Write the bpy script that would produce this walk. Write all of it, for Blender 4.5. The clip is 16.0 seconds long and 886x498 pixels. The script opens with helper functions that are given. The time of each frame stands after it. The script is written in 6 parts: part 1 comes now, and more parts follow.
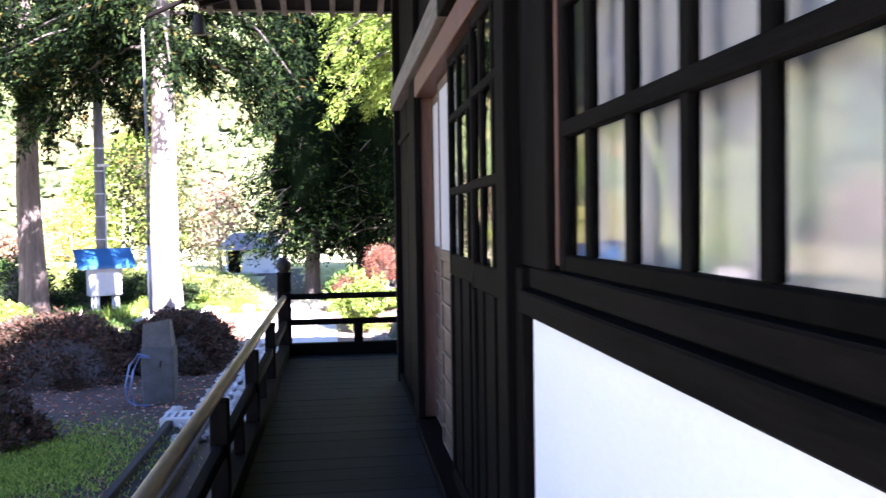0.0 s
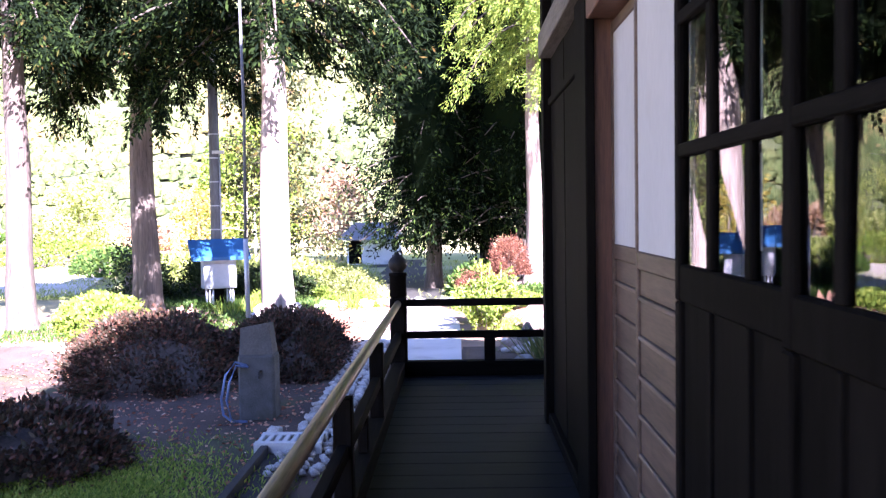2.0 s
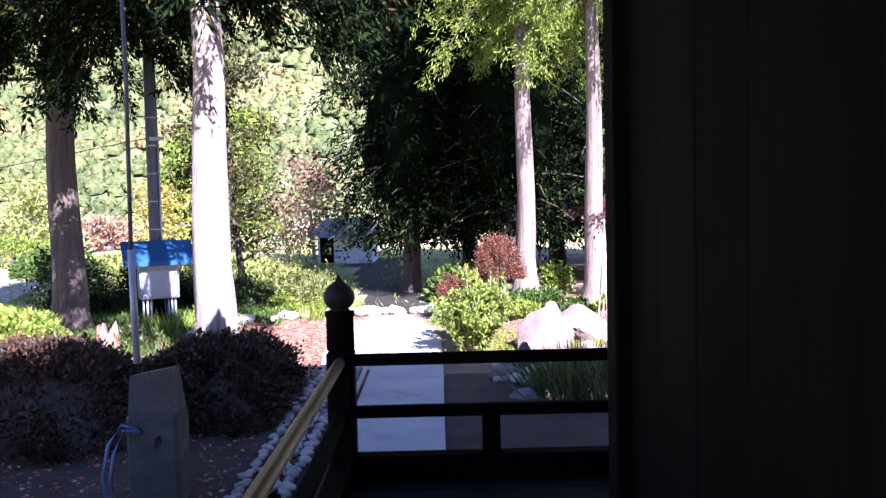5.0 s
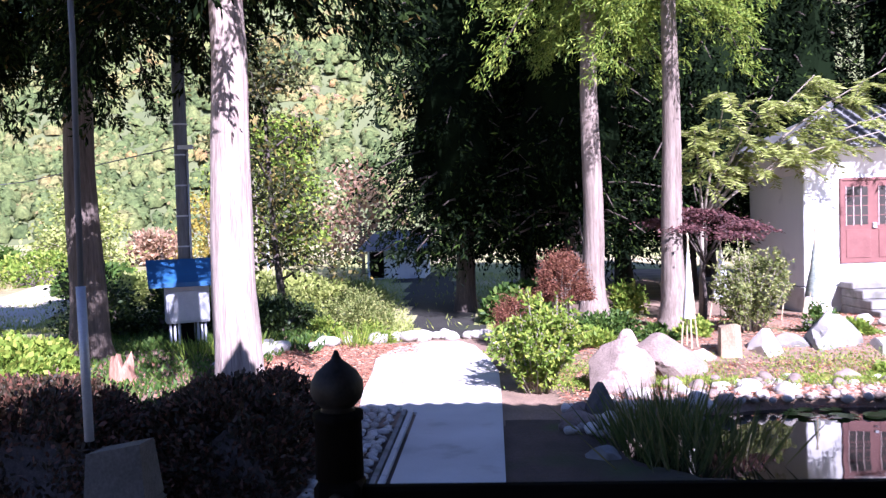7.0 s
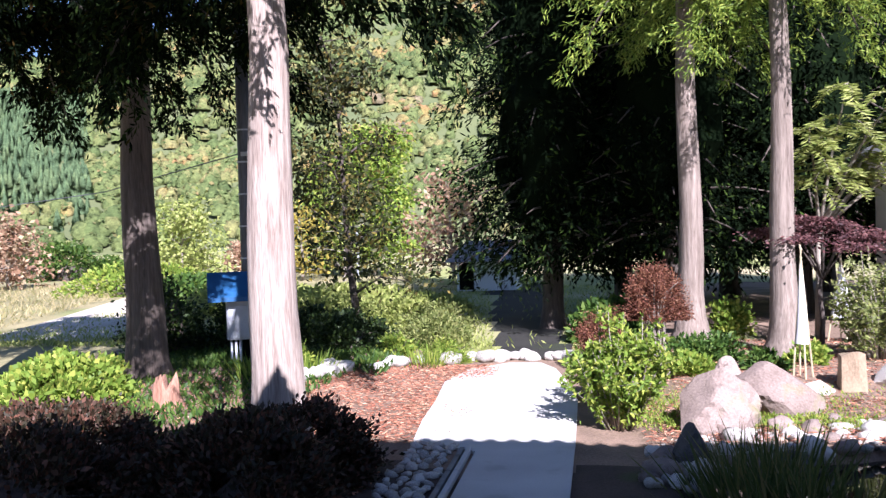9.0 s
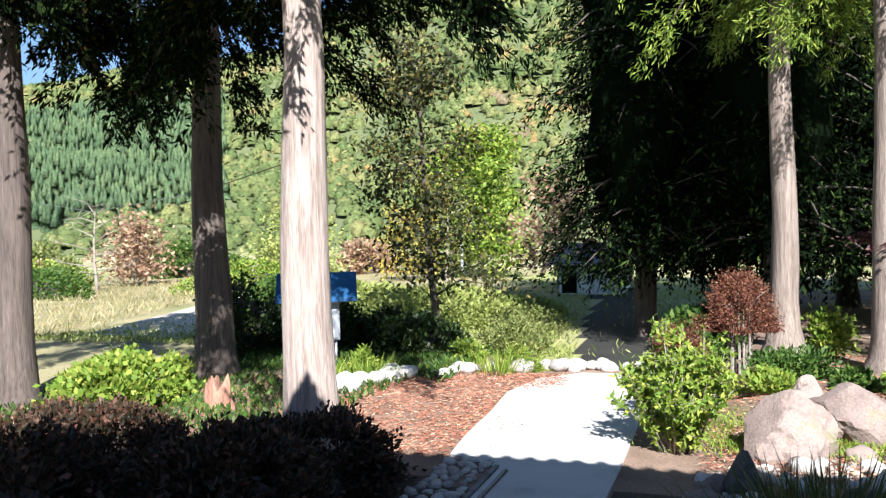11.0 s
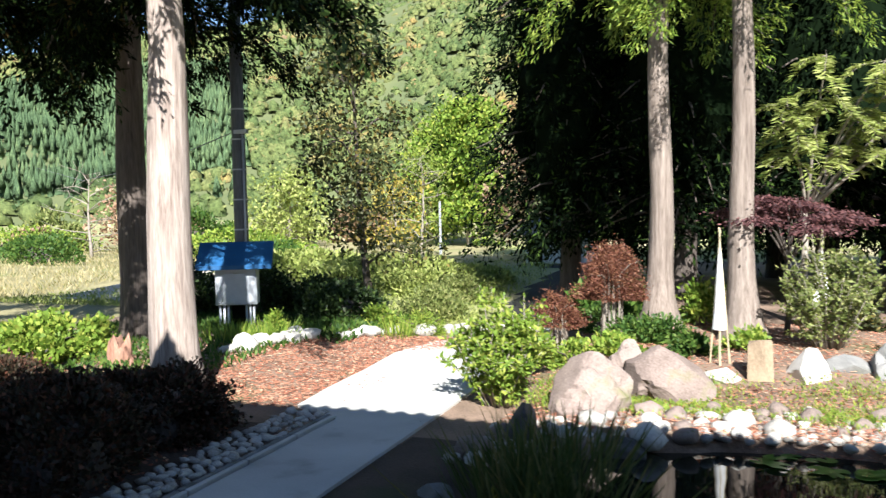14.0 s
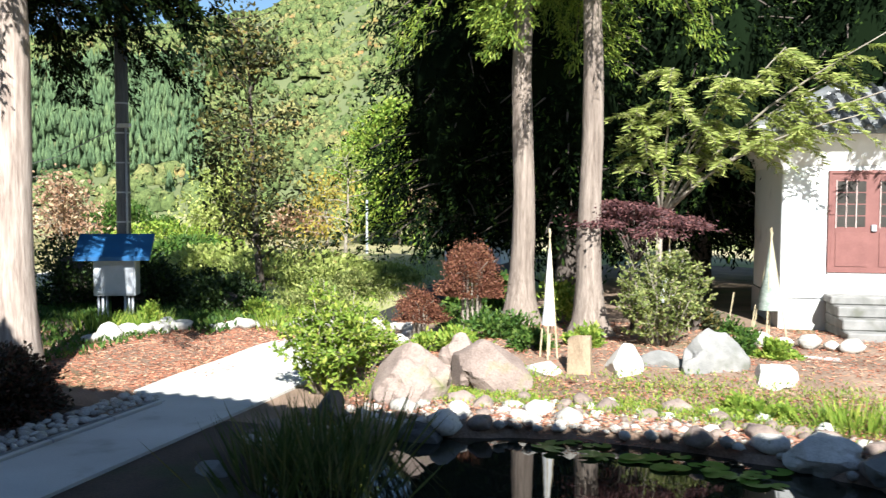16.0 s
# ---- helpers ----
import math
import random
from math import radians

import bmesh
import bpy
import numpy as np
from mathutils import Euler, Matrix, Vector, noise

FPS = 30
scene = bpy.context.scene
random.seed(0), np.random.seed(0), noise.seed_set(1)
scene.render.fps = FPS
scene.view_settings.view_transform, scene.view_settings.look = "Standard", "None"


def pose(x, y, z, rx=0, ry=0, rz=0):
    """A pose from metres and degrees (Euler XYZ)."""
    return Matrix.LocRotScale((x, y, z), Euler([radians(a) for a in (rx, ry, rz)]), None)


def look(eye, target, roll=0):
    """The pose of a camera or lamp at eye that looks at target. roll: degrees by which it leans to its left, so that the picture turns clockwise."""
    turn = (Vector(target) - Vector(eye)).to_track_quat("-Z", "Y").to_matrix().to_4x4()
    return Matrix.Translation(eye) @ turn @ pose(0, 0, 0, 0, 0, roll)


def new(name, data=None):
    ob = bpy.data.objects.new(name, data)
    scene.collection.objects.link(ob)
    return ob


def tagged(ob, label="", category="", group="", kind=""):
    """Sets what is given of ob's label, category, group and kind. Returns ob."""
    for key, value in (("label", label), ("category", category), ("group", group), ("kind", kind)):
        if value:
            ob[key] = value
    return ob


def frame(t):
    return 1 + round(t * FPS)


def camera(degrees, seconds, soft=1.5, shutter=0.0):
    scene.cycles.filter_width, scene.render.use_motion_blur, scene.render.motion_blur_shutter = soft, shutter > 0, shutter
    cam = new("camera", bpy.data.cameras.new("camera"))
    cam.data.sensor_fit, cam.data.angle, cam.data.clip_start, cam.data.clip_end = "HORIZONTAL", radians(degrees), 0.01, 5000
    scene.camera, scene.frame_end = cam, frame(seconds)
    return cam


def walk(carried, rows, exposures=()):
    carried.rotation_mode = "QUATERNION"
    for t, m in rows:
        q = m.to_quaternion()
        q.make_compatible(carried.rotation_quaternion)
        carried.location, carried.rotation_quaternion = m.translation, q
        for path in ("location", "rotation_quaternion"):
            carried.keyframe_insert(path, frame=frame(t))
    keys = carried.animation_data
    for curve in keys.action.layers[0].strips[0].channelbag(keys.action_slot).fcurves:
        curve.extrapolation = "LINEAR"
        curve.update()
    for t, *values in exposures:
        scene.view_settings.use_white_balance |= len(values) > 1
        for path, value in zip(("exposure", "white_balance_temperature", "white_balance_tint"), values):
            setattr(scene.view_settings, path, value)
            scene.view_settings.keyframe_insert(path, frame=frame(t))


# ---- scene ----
cam = camera(55.2, 16.0, 1.3, 0.5)
# time, place in metres, turn in degrees
ROWS = [
    (0, -0.001, -0.001, 1.497, 88.01, 0.90, -7.15),
    (0.5, 0.015, 0.502, 1.483, 87.87, 0.77, -3.68),
    (1, -0.018, 0.984, 1.481, 87.64, 0.65, -0.95),
    (1.5, -0.061, 1.473, 1.491, 87.45, 0.68, 0.37),
    (2, -0.045, 2.003, 1.478, 87.46, 0.93, 1.04),
    (2.5, -0.040, 2.499, 1.493, 87.27, 1.14, 1.04),
    (3, -0.085, 3.004, 1.485, 87.08, 1.21, 0.34),
    (3.5, -0.083, 3.462, 1.485, 86.95, 1.26, -0.54),
    (6, -0.024, 6.058, 1.533, 87.18, 1.70, 0.58),
    (6.5, -0.099, 6.548, 1.547, 87.44, 1.82, 1.89),
    (7, -0.086, 6.944, 1.546, 87.82, 1.71, 3.36),
    (7.5, -0.048, 7.413, 1.557, 88.16, 1.70, 4.93),
    (8, -0.004, 7.779, 1.547, 88.37, 1.52, 6.49),
    (8.5, 0.128, 8.069, 1.552, 88.50, 1.68, 8.35),
    (9, 0.295, 8.386, 1.542, 88.65, 1.84, 10.37),
    (9.5, 0.441, 8.643, 1.542, 88.78, 1.89, 12.37),
    (10, 0.609, 8.872, 1.539, 88.91, 1.84, 14.46),
    (12.5, 2.245, 9.296, 1.546, 88.52, 1.10, 22.64),
    (13, 2.649, 9.280, 1.558, 88.13, 1.08, 22.46),
    (13.5, 3.115, 9.100, 1.575, 87.44, 1.15, 21.57),
    (14, 3.630, 8.878, 1.601, 86.76, 1.19, 20.64),
    (14.5, 4.103, 8.804, 1.606, 86.53, 1.05, 20.02),
    (15, 4.521, 8.854, 1.569, 86.76, 0.60, 19.49),
    (15.5, 4.963, 8.953, 1.545, 86.89, 0.23, 18.90),
    (16, 5.391, 8.943, 1.552, 86.77, -0.15, 18.05),
]
EXPO = [(0.0, 3.8, 5800, 34), (2.0, 3.62, 5750, 42), (3.0, 3.18, 5750, 42), (3.7, 2.74, 5700, 42), (5.8, 2.24, 5550, 40), (7.0, 1.92, 5500, 38), (8.5, 1.62, 5700, 30), (10.0, 1.54, 5950, 16), (13.0, 1.54, 6150, 9), (16.0, 1.6, 6250, 6)]
walk(cam, [(t, pose(x, y, z, rx, ry, rz)) for t, x, y, z, rx, ry, rz in ROWS], EXPO)

# ---- light ----
SUN_TRAVEL = Vector((-0.5, 1.0, -0.87)).normalized()
world = bpy.data.worlds.new("sky")
scene.world = world
world.use_nodes = True
wn = world.node_tree.nodes
sky = wn.new("ShaderNodeTexSky")
sky.sky_type, sky.sun_disc = "NISHITA", False
sky.ozone_density, sky.dust_density = 4.0, 0.3
sky.sun_elevation = math.asin(-SUN_TRAVEL.z)
sky.sun_rotation = math.atan2(-SUN_TRAVEL.x, -SUN_TRAVEL.y)
world.node_tree.links.new(sky.outputs[0], wn["Background"].inputs[0])
wn["Background"].inputs[1].default_value = 0.05
sun = new("sun", bpy.data.lights.new("sun", "SUN"))
sun.data.energy, sun.data.angle, sun.data.color = 5.0, radians(0.5), (1.0, 0.96, 0.9)
sun.matrix_world = look((0, 0, 30), Vector((0, 0, 30)) + SUN_TRAVEL)


# ---- materials ----
def principled(name, rough=0.8, metal=0.0):
    m = bpy.data.materials.new(name)
    m.use_nodes = True
    b = m.node_tree.nodes["Principled BSDF"]
    b.inputs["Roughness"].default_value, b.inputs["Metallic"].default_value = rough, metal
    return m, m.node_tree.nodes, m.node_tree.links, b


def ramp(nodes, stops):
    r = nodes.new("ShaderNodeValToRGB")
    while len(r.color_ramp.elements) < len(stops):
        r.color_ramp.elements.new(0.5)
    for e, (p, c) in zip(r.color_ramp.elements, stops):
        e.position, e.color = p, (*c, 1)
    return r


def surface(name, dark, light, rough=0.8, scale=(6, 6, 6), fine=40.0, bump=0.25, depth=0.01, metal=0.0, spread=0.35, island=0.0, stain=None, gloss=0.4):
    """Two scales of noise between two base colours, fine relief; stretched by scale; island: each piece's own shade."""
    m, n, l, b = principled(name, rough, metal)
    b.inputs["Specular IOR Level"].default_value = gloss
    tc, mp = n.new("ShaderNodeTexCoord"), n.new("ShaderNodeMapping")
    mp.inputs["Scale"].default_value = scale
    l.new(tc.outputs["Object"], mp.inputs["Vector"])
    big, small = n.new("ShaderNodeTexNoise"), n.new("ShaderNodeTexNoise")
    big.inputs["Scale"].default_value, big.inputs["Detail"].default_value = 1.0, 5
    small.inputs["Scale"].default_value, small.inputs["Detail"].default_value = fine / max(scale), 6
    l.new(mp.outputs[0], big.inputs["Vector"])
    l.new(mp.outputs[0], small.inputs["Vector"])
    mix = n.new("ShaderNodeMix")
    mix.inputs[0].default_value = 0.45
    l.new(big.outputs[0], mix.inputs[2])
    l.new(small.outputs[0], mix.inputs[3])
    fac = mix.outputs[0]
    if island:
        info, add, mul, geo = n.new("ShaderNodeObjectInfo"), n.new("ShaderNodeMath"), n.new("ShaderNodeMath"), n.new("ShaderNodeNewGeometry")
        sumr = n.new("ShaderNodeMath")
        sumr.operation = "ADD"
        l.new(info.outputs["Random"], sumr.inputs[0])
        l.new(geo.outputs["Random Per Island"], sumr.inputs[1])
        mul.operation, mul.inputs[1].default_value = "MULTIPLY_ADD", island / 2
        mul.inputs[2].default_value = -island / 2
        l.new(sumr.outputs[0], mul.inputs[0])
        add.operation = "ADD"
        l.new(fac, add.inputs[0])
        l.new(mul.outputs[0], add.inputs[1])
        fac = add.outputs[0]
    r = ramp(n, [(0.5 - spread / 2, dark), (0.5 + spread / 2, light)])
    l.new(fac, r.inputs[0])
    col = r.outputs[0]
    if stain:
        sn = n.new("ShaderNodeTexNoise")
        sn.inputs["Scale"].default_value, sn.inputs["Detail"].default_value = stain[1], 4
        l.new(tc.outputs["Object"], sn.inputs["Vector"])
        sr = ramp(n, [(stain[2], (0, 0, 0)), (stain[2] + 0.16, (1, 1, 1))])
        l.new(sn.outputs[0], sr.inputs[0])
        sm = n.new("ShaderNodeMix")
        sm.data_type = "RGBA"
        l.new(sr.outputs[0], sm.inputs[0])
        l.new(col, sm.inputs[6])
        sm.inputs[7].default_value = (*stain[0], 1)
        col = sm.outputs[2]
    l.new(col, b.inputs["Base Color"])
    if bump:
        bp = n.new("ShaderNodeBump")
        bp.inputs["Strength"].default_value, bp.inputs["Distance"].default_value = bump, depth
        l.new(mix.outputs[0], bp.inputs["Height"])
        l.new(bp.outputs[0], b.inputs["Normal"])
    return m


def leafage(name, stops, through_light=0.35, rough=0.55, gloss=0.25):
    """Leaves: each leaf its own shade, some light passing through."""
    m, n, l, b = principled(name, rough)
    geo = n.new("ShaderNodeNewGeometry")
    r = ramp(n, stops)
    l.new(geo.outputs["Random Per Island"], r.inputs[0])
    l.new(r.outputs[0], b.inputs["Base Color"])
    b.inputs["Specular IOR Level"].default_value = gloss
    tr, mx = n.new("ShaderNodeBsdfTranslucent"), n.new("ShaderNodeMixShader")
    l.new(r.outputs[0], tr.inputs["Color"])
    mx.inputs[0].default_value = through_light
    l.new(b.outputs[0], mx.inputs[1])
    l.new(tr.outputs[0], mx.inputs[2])
    l.new(mx.outputs[0], n["Material Output"].inputs["Surface"])
    return m


def crowns(name, stops, grain=0.9):
    """Far tree crowns: a colour for each crown, mottled by leaf clumps, with deep relief."""
    m, n, l, b = principled(name, 0.95)
    b.inputs["Specular IOR Level"].default_value = 0.1
    geo, tc, nz, r = n.new("ShaderNodeNewGeometry"), n.new("ShaderNodeTexCoord"), n.new("ShaderNodeTexNoise"), ramp(n, stops)
    nz.inputs["Scale"].default_value, nz.inputs["Detail"].default_value, nz.inputs["Roughness"].default_value = grain, 6, 0.8
    l.new(tc.outputs["Object"], nz.inputs["Vector"])
    stand, mixer = n.new("ShaderNodeTexNoise"), n.new("ShaderNodeMath")
    stand.inputs["Scale"].default_value, stand.inputs["Detail"].default_value = 0.022, 3
    l.new(tc.outputs["Object"], stand.inputs["Vector"])
    half, widen = n.new("ShaderNodeMath"), n.new("ShaderNodeMath")
    half.operation, half.inputs[1].default_value = "MULTIPLY", 0.5
    l.new(geo.outputs["Random Per Island"], half.inputs[0])
    widen.operation, widen.inputs[1].default_value, widen.inputs[2].default_value = "MULTIPLY_ADD", 2.2, -0.85
    l.new(stand.outputs[0], widen.inputs[0])
    mixer.operation, mixer.use_clamp = "ADD", True
    l.new(half.outputs[0], mixer.inputs[0])
    l.new(widen.outputs[0], mixer.inputs[1])
    l.new(mixer.outputs[0], r.inputs[0])
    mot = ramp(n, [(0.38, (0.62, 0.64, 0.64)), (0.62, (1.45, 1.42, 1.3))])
    l.new(nz.outputs[0], mot.inputs[0])
    mul = n.new("ShaderNodeMix")
    mul.data_type, mul.blend_type = "RGBA", "MULTIPLY"
    mul.inputs[0].default_value = 1.0
    l.new(r.outputs[0], mul.inputs[6])
    l.new(mot.outputs[0], mul.inputs[7])
    l.new(mul.outputs[2], b.inputs["Base Color"])
    bp = n.new("ShaderNodeBump")
    bp.inputs["Strength"].default_value, bp.inputs["Distance"].default_value = 0.8, 0.9
    l.new(nz.outputs[0], bp.inputs["Height"])
    l.new(bp.outputs[0], b.inputs["Normal"])
    return m


def glass_pane(name, tint=(0.9, 0.95, 0.93), rough=0.0):
    """Window glass: clear, with a Fresnel gloss."""
    m, n, l, b = principled(name)
    tr, gl, fr, mx = n.new("ShaderNodeBsdfTransparent"), n.new("ShaderNodeBsdfGlossy"), n.new("ShaderNodeFresnel"), n.new("ShaderNodeMixShader")
    tr.inputs[0].default_value = (*tint, 1)
    gl.inputs["Roughness"].default_value = rough
    fr.inputs[0].default_value = 1.9
    l.new(fr.outputs[0], mx.inputs[0])
    l.new(tr.outputs[0], mx.inputs[1])
    l.new(gl.outputs[0], mx.inputs[2])
    l.new(mx.outputs[0], n["Material Output"].inputs["Surface"])
    return m


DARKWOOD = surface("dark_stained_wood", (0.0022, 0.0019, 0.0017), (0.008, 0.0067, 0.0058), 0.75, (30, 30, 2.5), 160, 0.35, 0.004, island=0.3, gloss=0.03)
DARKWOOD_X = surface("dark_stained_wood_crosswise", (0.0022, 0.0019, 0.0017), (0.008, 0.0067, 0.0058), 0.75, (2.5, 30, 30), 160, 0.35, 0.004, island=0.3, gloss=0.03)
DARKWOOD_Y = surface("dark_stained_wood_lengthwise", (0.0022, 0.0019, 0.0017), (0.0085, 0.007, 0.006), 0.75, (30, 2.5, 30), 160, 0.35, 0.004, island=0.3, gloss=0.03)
DECK = surface("veranda_boards", (0.006, 0.0068, 0.008), (0.020, 0.0205, 0.0225), 0.6, (2.2, 26, 26), 140, 0.3, 0.003, island=0.35, stain=((0.008, 0.009, 0.011), 1.2, 0.52), gloss=0.14)
RAILWOOD = surface("worn_rail_wood", (0.09, 0.06, 0.035), (0.26, 0.18, 0.10), 0.45, (34, 2.0, 34), 150, 0.3, 0.003, stain=((0.05, 0.035, 0.022), 2.5, 0.56))
GREYWOOD = surface("weathered_beam", (0.055, 0.046, 0.038), (0.17, 0.15, 0.125), 0.75, (28, 2.5, 28), 150, 0.4, 0.004, stain=((0.05, 0.042, 0.035), 1.8, 0.6))
SHOJIWOOD = surface("brown_cedar_panel", (0.05, 0.03, 0.02), (0.125, 0.08, 0.055), 0.6, (26, 2.2, 26), 140, 0.25, 0.003, island=0.3, stain=((0.035, 0.023, 0.016), 3.0, 0.6))
SLATWOOD = surface("pale_slat_wood", (0.09, 0.06, 0.042), (0.2, 0.145, 0.105), 0.6, (26, 2.2, 26), 140, 0.25, 0.003, island=0.3)
REDWOOD = surface("reddish_frame_wood", (0.05, 0.02, 0.012), (0.14, 0.06, 0.036), 0.55, (30, 30, 2.2), 150, 0.3, 0.003)
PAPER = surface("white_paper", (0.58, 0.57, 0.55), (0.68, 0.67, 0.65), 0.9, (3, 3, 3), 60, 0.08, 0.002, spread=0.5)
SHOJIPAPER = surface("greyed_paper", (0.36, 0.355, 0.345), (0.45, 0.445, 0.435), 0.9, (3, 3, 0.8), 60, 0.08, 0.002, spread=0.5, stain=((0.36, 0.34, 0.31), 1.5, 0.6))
PLASTER = surface("white_plaster", (0.72, 0.73, 0.74), (0.84, 0.84, 0.83), 0.85, (1.2, 1.2, 1.2), 70, 0.15, 0.003, spread=0.5, stain=((0.52, 0.53, 0.55), 1.7, 0.6))
GLASS = glass_pane("window_glass")
GLASS_SOFT = glass_pane("old_window_glass", (0.93, 0.93, 0.95), 0.06)
BRONZE = surface("dark_bronze_finial", (0.008, 0.007, 0.006), (0.025, 0.021, 0.018), 0.6, (20, 20, 20), 80, 0.2, 0.002, gloss=0.25)
TILE = surface("grey_roof_tile", (0.09, 0.095, 0.10), (0.2, 0.205, 0.21), 0.4, (6, 6, 6), 60, 0.2, 0.004, island=0.4)
CONCRETE = surface("pale_concrete", (0.42, 0.41, 0.39), (0.58, 0.565, 0.54), 0.9, (1.1, 1.1, 1.1), 60, 0.25, 0.004, stain=((0.33, 0.31, 0.28), 1.4, 0.6))
STONE = surface("pale_river_stone", (0.25, 0.23, 0.205), (0.57, 0.54, 0.5), 0.85, (5, 5, 5), 50, 0.5, 0.015, island=0.5, stain=((0.22, 0.19, 0.13), 4.0, 0.6))
BOULDER = surface("pinkish_boulder", (0.13, 0.095, 0.08), (0.30, 0.235, 0.205), 0.88, (2.2, 2.2, 2.2), 36, 0.7, 0.03, island=0.35, stain=((0.16, 0.16, 0.07), 2.6, 0.58))
DARKSTONE = surface("dark_wet_stone", (0.04, 0.038, 0.036), (0.12, 0.115, 0.11), 0.8, (4, 4, 4), 50, 0.6, 0.02)
GREYSTONE = surface("grey_granite", (0.13, 0.13, 0.125), (0.28, 0.27, 0.26), 0.85, (5, 5, 5), 120, 0.4, 0.008, stain=((0.12, 0.12, 0.10), 3.0, 0.55))
BARK = surface("cedar_bark", (0.15, 0.105, 0.085), (0.50, 0.42, 0.37), 0.9, (16, 16, 1.1), 70, 0.9, 0.03, spread=0.4)
BARKBROWN = surface("brown_cedar_bark", (0.035, 0.026, 0.022), (0.17, 0.135, 0.115), 0.9, (16, 16, 1.1), 70, 0.9, 0.03, spread=0.4)
# Bark toned down evenly: dappled shade on the slender trunks is in the colour.
BARKMID = surface("shade_toned_cedar_bark", (0.09, 0.065, 0.052), (0.34, 0.28, 0.24), 0.9, (16, 16, 1.1), 70, 0.9, 0.03, spread=0.4)
BARKDARK = surface("dark_bark", (0.04, 0.032, 0.027), (0.13, 0.105, 0.09), 0.9, (16, 16, 1.4), 70, 0.8, 0.02)
BRANCH = surface("pale_branch", (0.18, 0.15, 0.12), (0.36, 0.32, 0.27), 0.85, (20, 20, 6), 70, 0.4, 0.01)
EARTH = surface("garden_earth", (0.085, 0.06, 0.043), (0.32, 0.22, 0.16), 0.95, (1.3, 1.3, 1.3), 34, 0.8, 0.03, spread=0.4, stain=((0.085, 0.105, 0.025), 0.45, 0.58))
GRASSGROUND = surface("mown_grass", (0.16, 0.20, 0.055), (0.33, 0.33, 0.13), 0.95, (0.35, 0.35, 0.35), 14, 0.6, 0.03, stain=((0.42, 0.36, 0.22), 0.12, 0.47))
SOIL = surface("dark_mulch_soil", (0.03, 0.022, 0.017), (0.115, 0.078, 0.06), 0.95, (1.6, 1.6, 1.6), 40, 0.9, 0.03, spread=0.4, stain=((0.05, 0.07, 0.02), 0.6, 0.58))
# Trail ground blackened: the grove's shadow is put into its colour.
TRAILSHADE = surface("shade_dark_trail", (0.012, 0.012, 0.0105), (0.034, 0.033, 0.028), 0.95, (1.5, 1.5, 1.5), 50, 0.6, 0.02, stain=((0.03, 0.04, 0.018), 0.8, 0.56))
DRYGRASS = surface("dry_grass", (0.15, 0.145, 0.06), (0.36, 0.31, 0.17), 0.95, (0.5, 0.5, 0.5), 16, 0.6, 0.03, stain=((0.2, 0.23, 0.08), 0.3, 0.55))
DIRTROAD = surface("pale_dirt", (0.40, 0.35, 0.28), (0.58, 0.52, 0.44), 0.95, (0.5, 0.5, 0.5), 20, 0.4, 0.02)
BLUETIN = surface("blue_painted_tin", (0.012, 0.07, 0.19), (0.02, 0.115, 0.28), 0.5, (3, 3, 3), 60, 0.1, 0.003, stain=((0.05, 0.09, 0.14), 4.0, 0.62))
GREYMETAL = surface("grey_steel", (0.34, 0.36, 0.40), (0.48, 0.50, 0.54), 0.45, (4, 4, 4), 80, 0.08, 0.002, metal=0.3)
POLEMAT = surface("weathered_pole", (0.07, 0.075, 0.085), (0.16, 0.165, 0.18), 0.7, (20, 20, 2), 60, 0.3, 0.005)
MAROON = surface("maroon_paint", (0.14, 0.055, 0.05), (0.21, 0.09, 0.08), 0.5, (4, 4, 4), 60, 0.12, 0.002)
WHITECLOTH = surface("white_cloth", (0.66, 0.67, 0.68), (0.82, 0.82, 0.82), 0.9, (5, 5, 2), 40, 0.4, 0.02)
BAMBOO = surface("dry_bamboo", (0.34, 0.28, 0.17), (0.55, 0.47, 0.32), 0.6, (14, 14, 3), 60, 0.2, 0.003)
HOSE = surface("blue_hose", (0.10, 0.15, 0.28), (0.16, 0.22, 0.36), 0.4, (6, 6, 6), 60, 0.1, 0.002)
# Near-black for rooms, panes and recesses: their dimness is put into the colour.
SHADEDARK = surface("shade_dark", (0.02, 0.018, 0.016), (0.05, 0.045, 0.04), 0.9, (2, 2, 2), 30, 0.1, 0.003)
# Crown shade put into the colour; a few lighter needles as sunlit sprays.
CEDAR = leafage("shaded_cedar_needles", [(0.0, (0.003, 0.006, 0.003)), (0.6, (0.006, 0.012, 0.0045)), (0.95, (0.024, 0.042, 0.01)), (1.0, (0.08, 0.05, 0.016))], 0.08, 0.9, 0.03)
# Lighter copy of the needles: sunlight on the hanging sprays is in the colour.
CEDARLIT = leafage("sunlit_cedar_needles", [(0.0, (0.07, 0.13, 0.022)), (0.5, (0.19, 0.28, 0.04)), (1.0, (0.36, 0.42, 0.075))], 0.4)
# Grove needles blackened: the shade among the trees is put into their colour.
CEDARSHADE = leafage("shade_dark_cedar_needles", [(0.0, (0.003, 0.006, 0.003)), (0.82, (0.006, 0.012, 0.0045)), (1.0, (0.05, 0.085, 0.018))], 0.06, 0.95, 0.03)
AZALEA = leafage("azalea_leaves", [(0.0, (0.024, 0.024, 0.013)), (0.45, (0.05, 0.036, 0.022)), (0.75, (0.075, 0.036, 0.023)), (1.0, (0.16, 0.07, 0.045))], 0.15)
REDLEAF = leafage("red_shrub_leaves", [(0.0, (0.08, 0.035, 0.022)), (0.6, (0.2, 0.075, 0.05)), (1.0, (0.3, 0.15, 0.08))], 0.3)
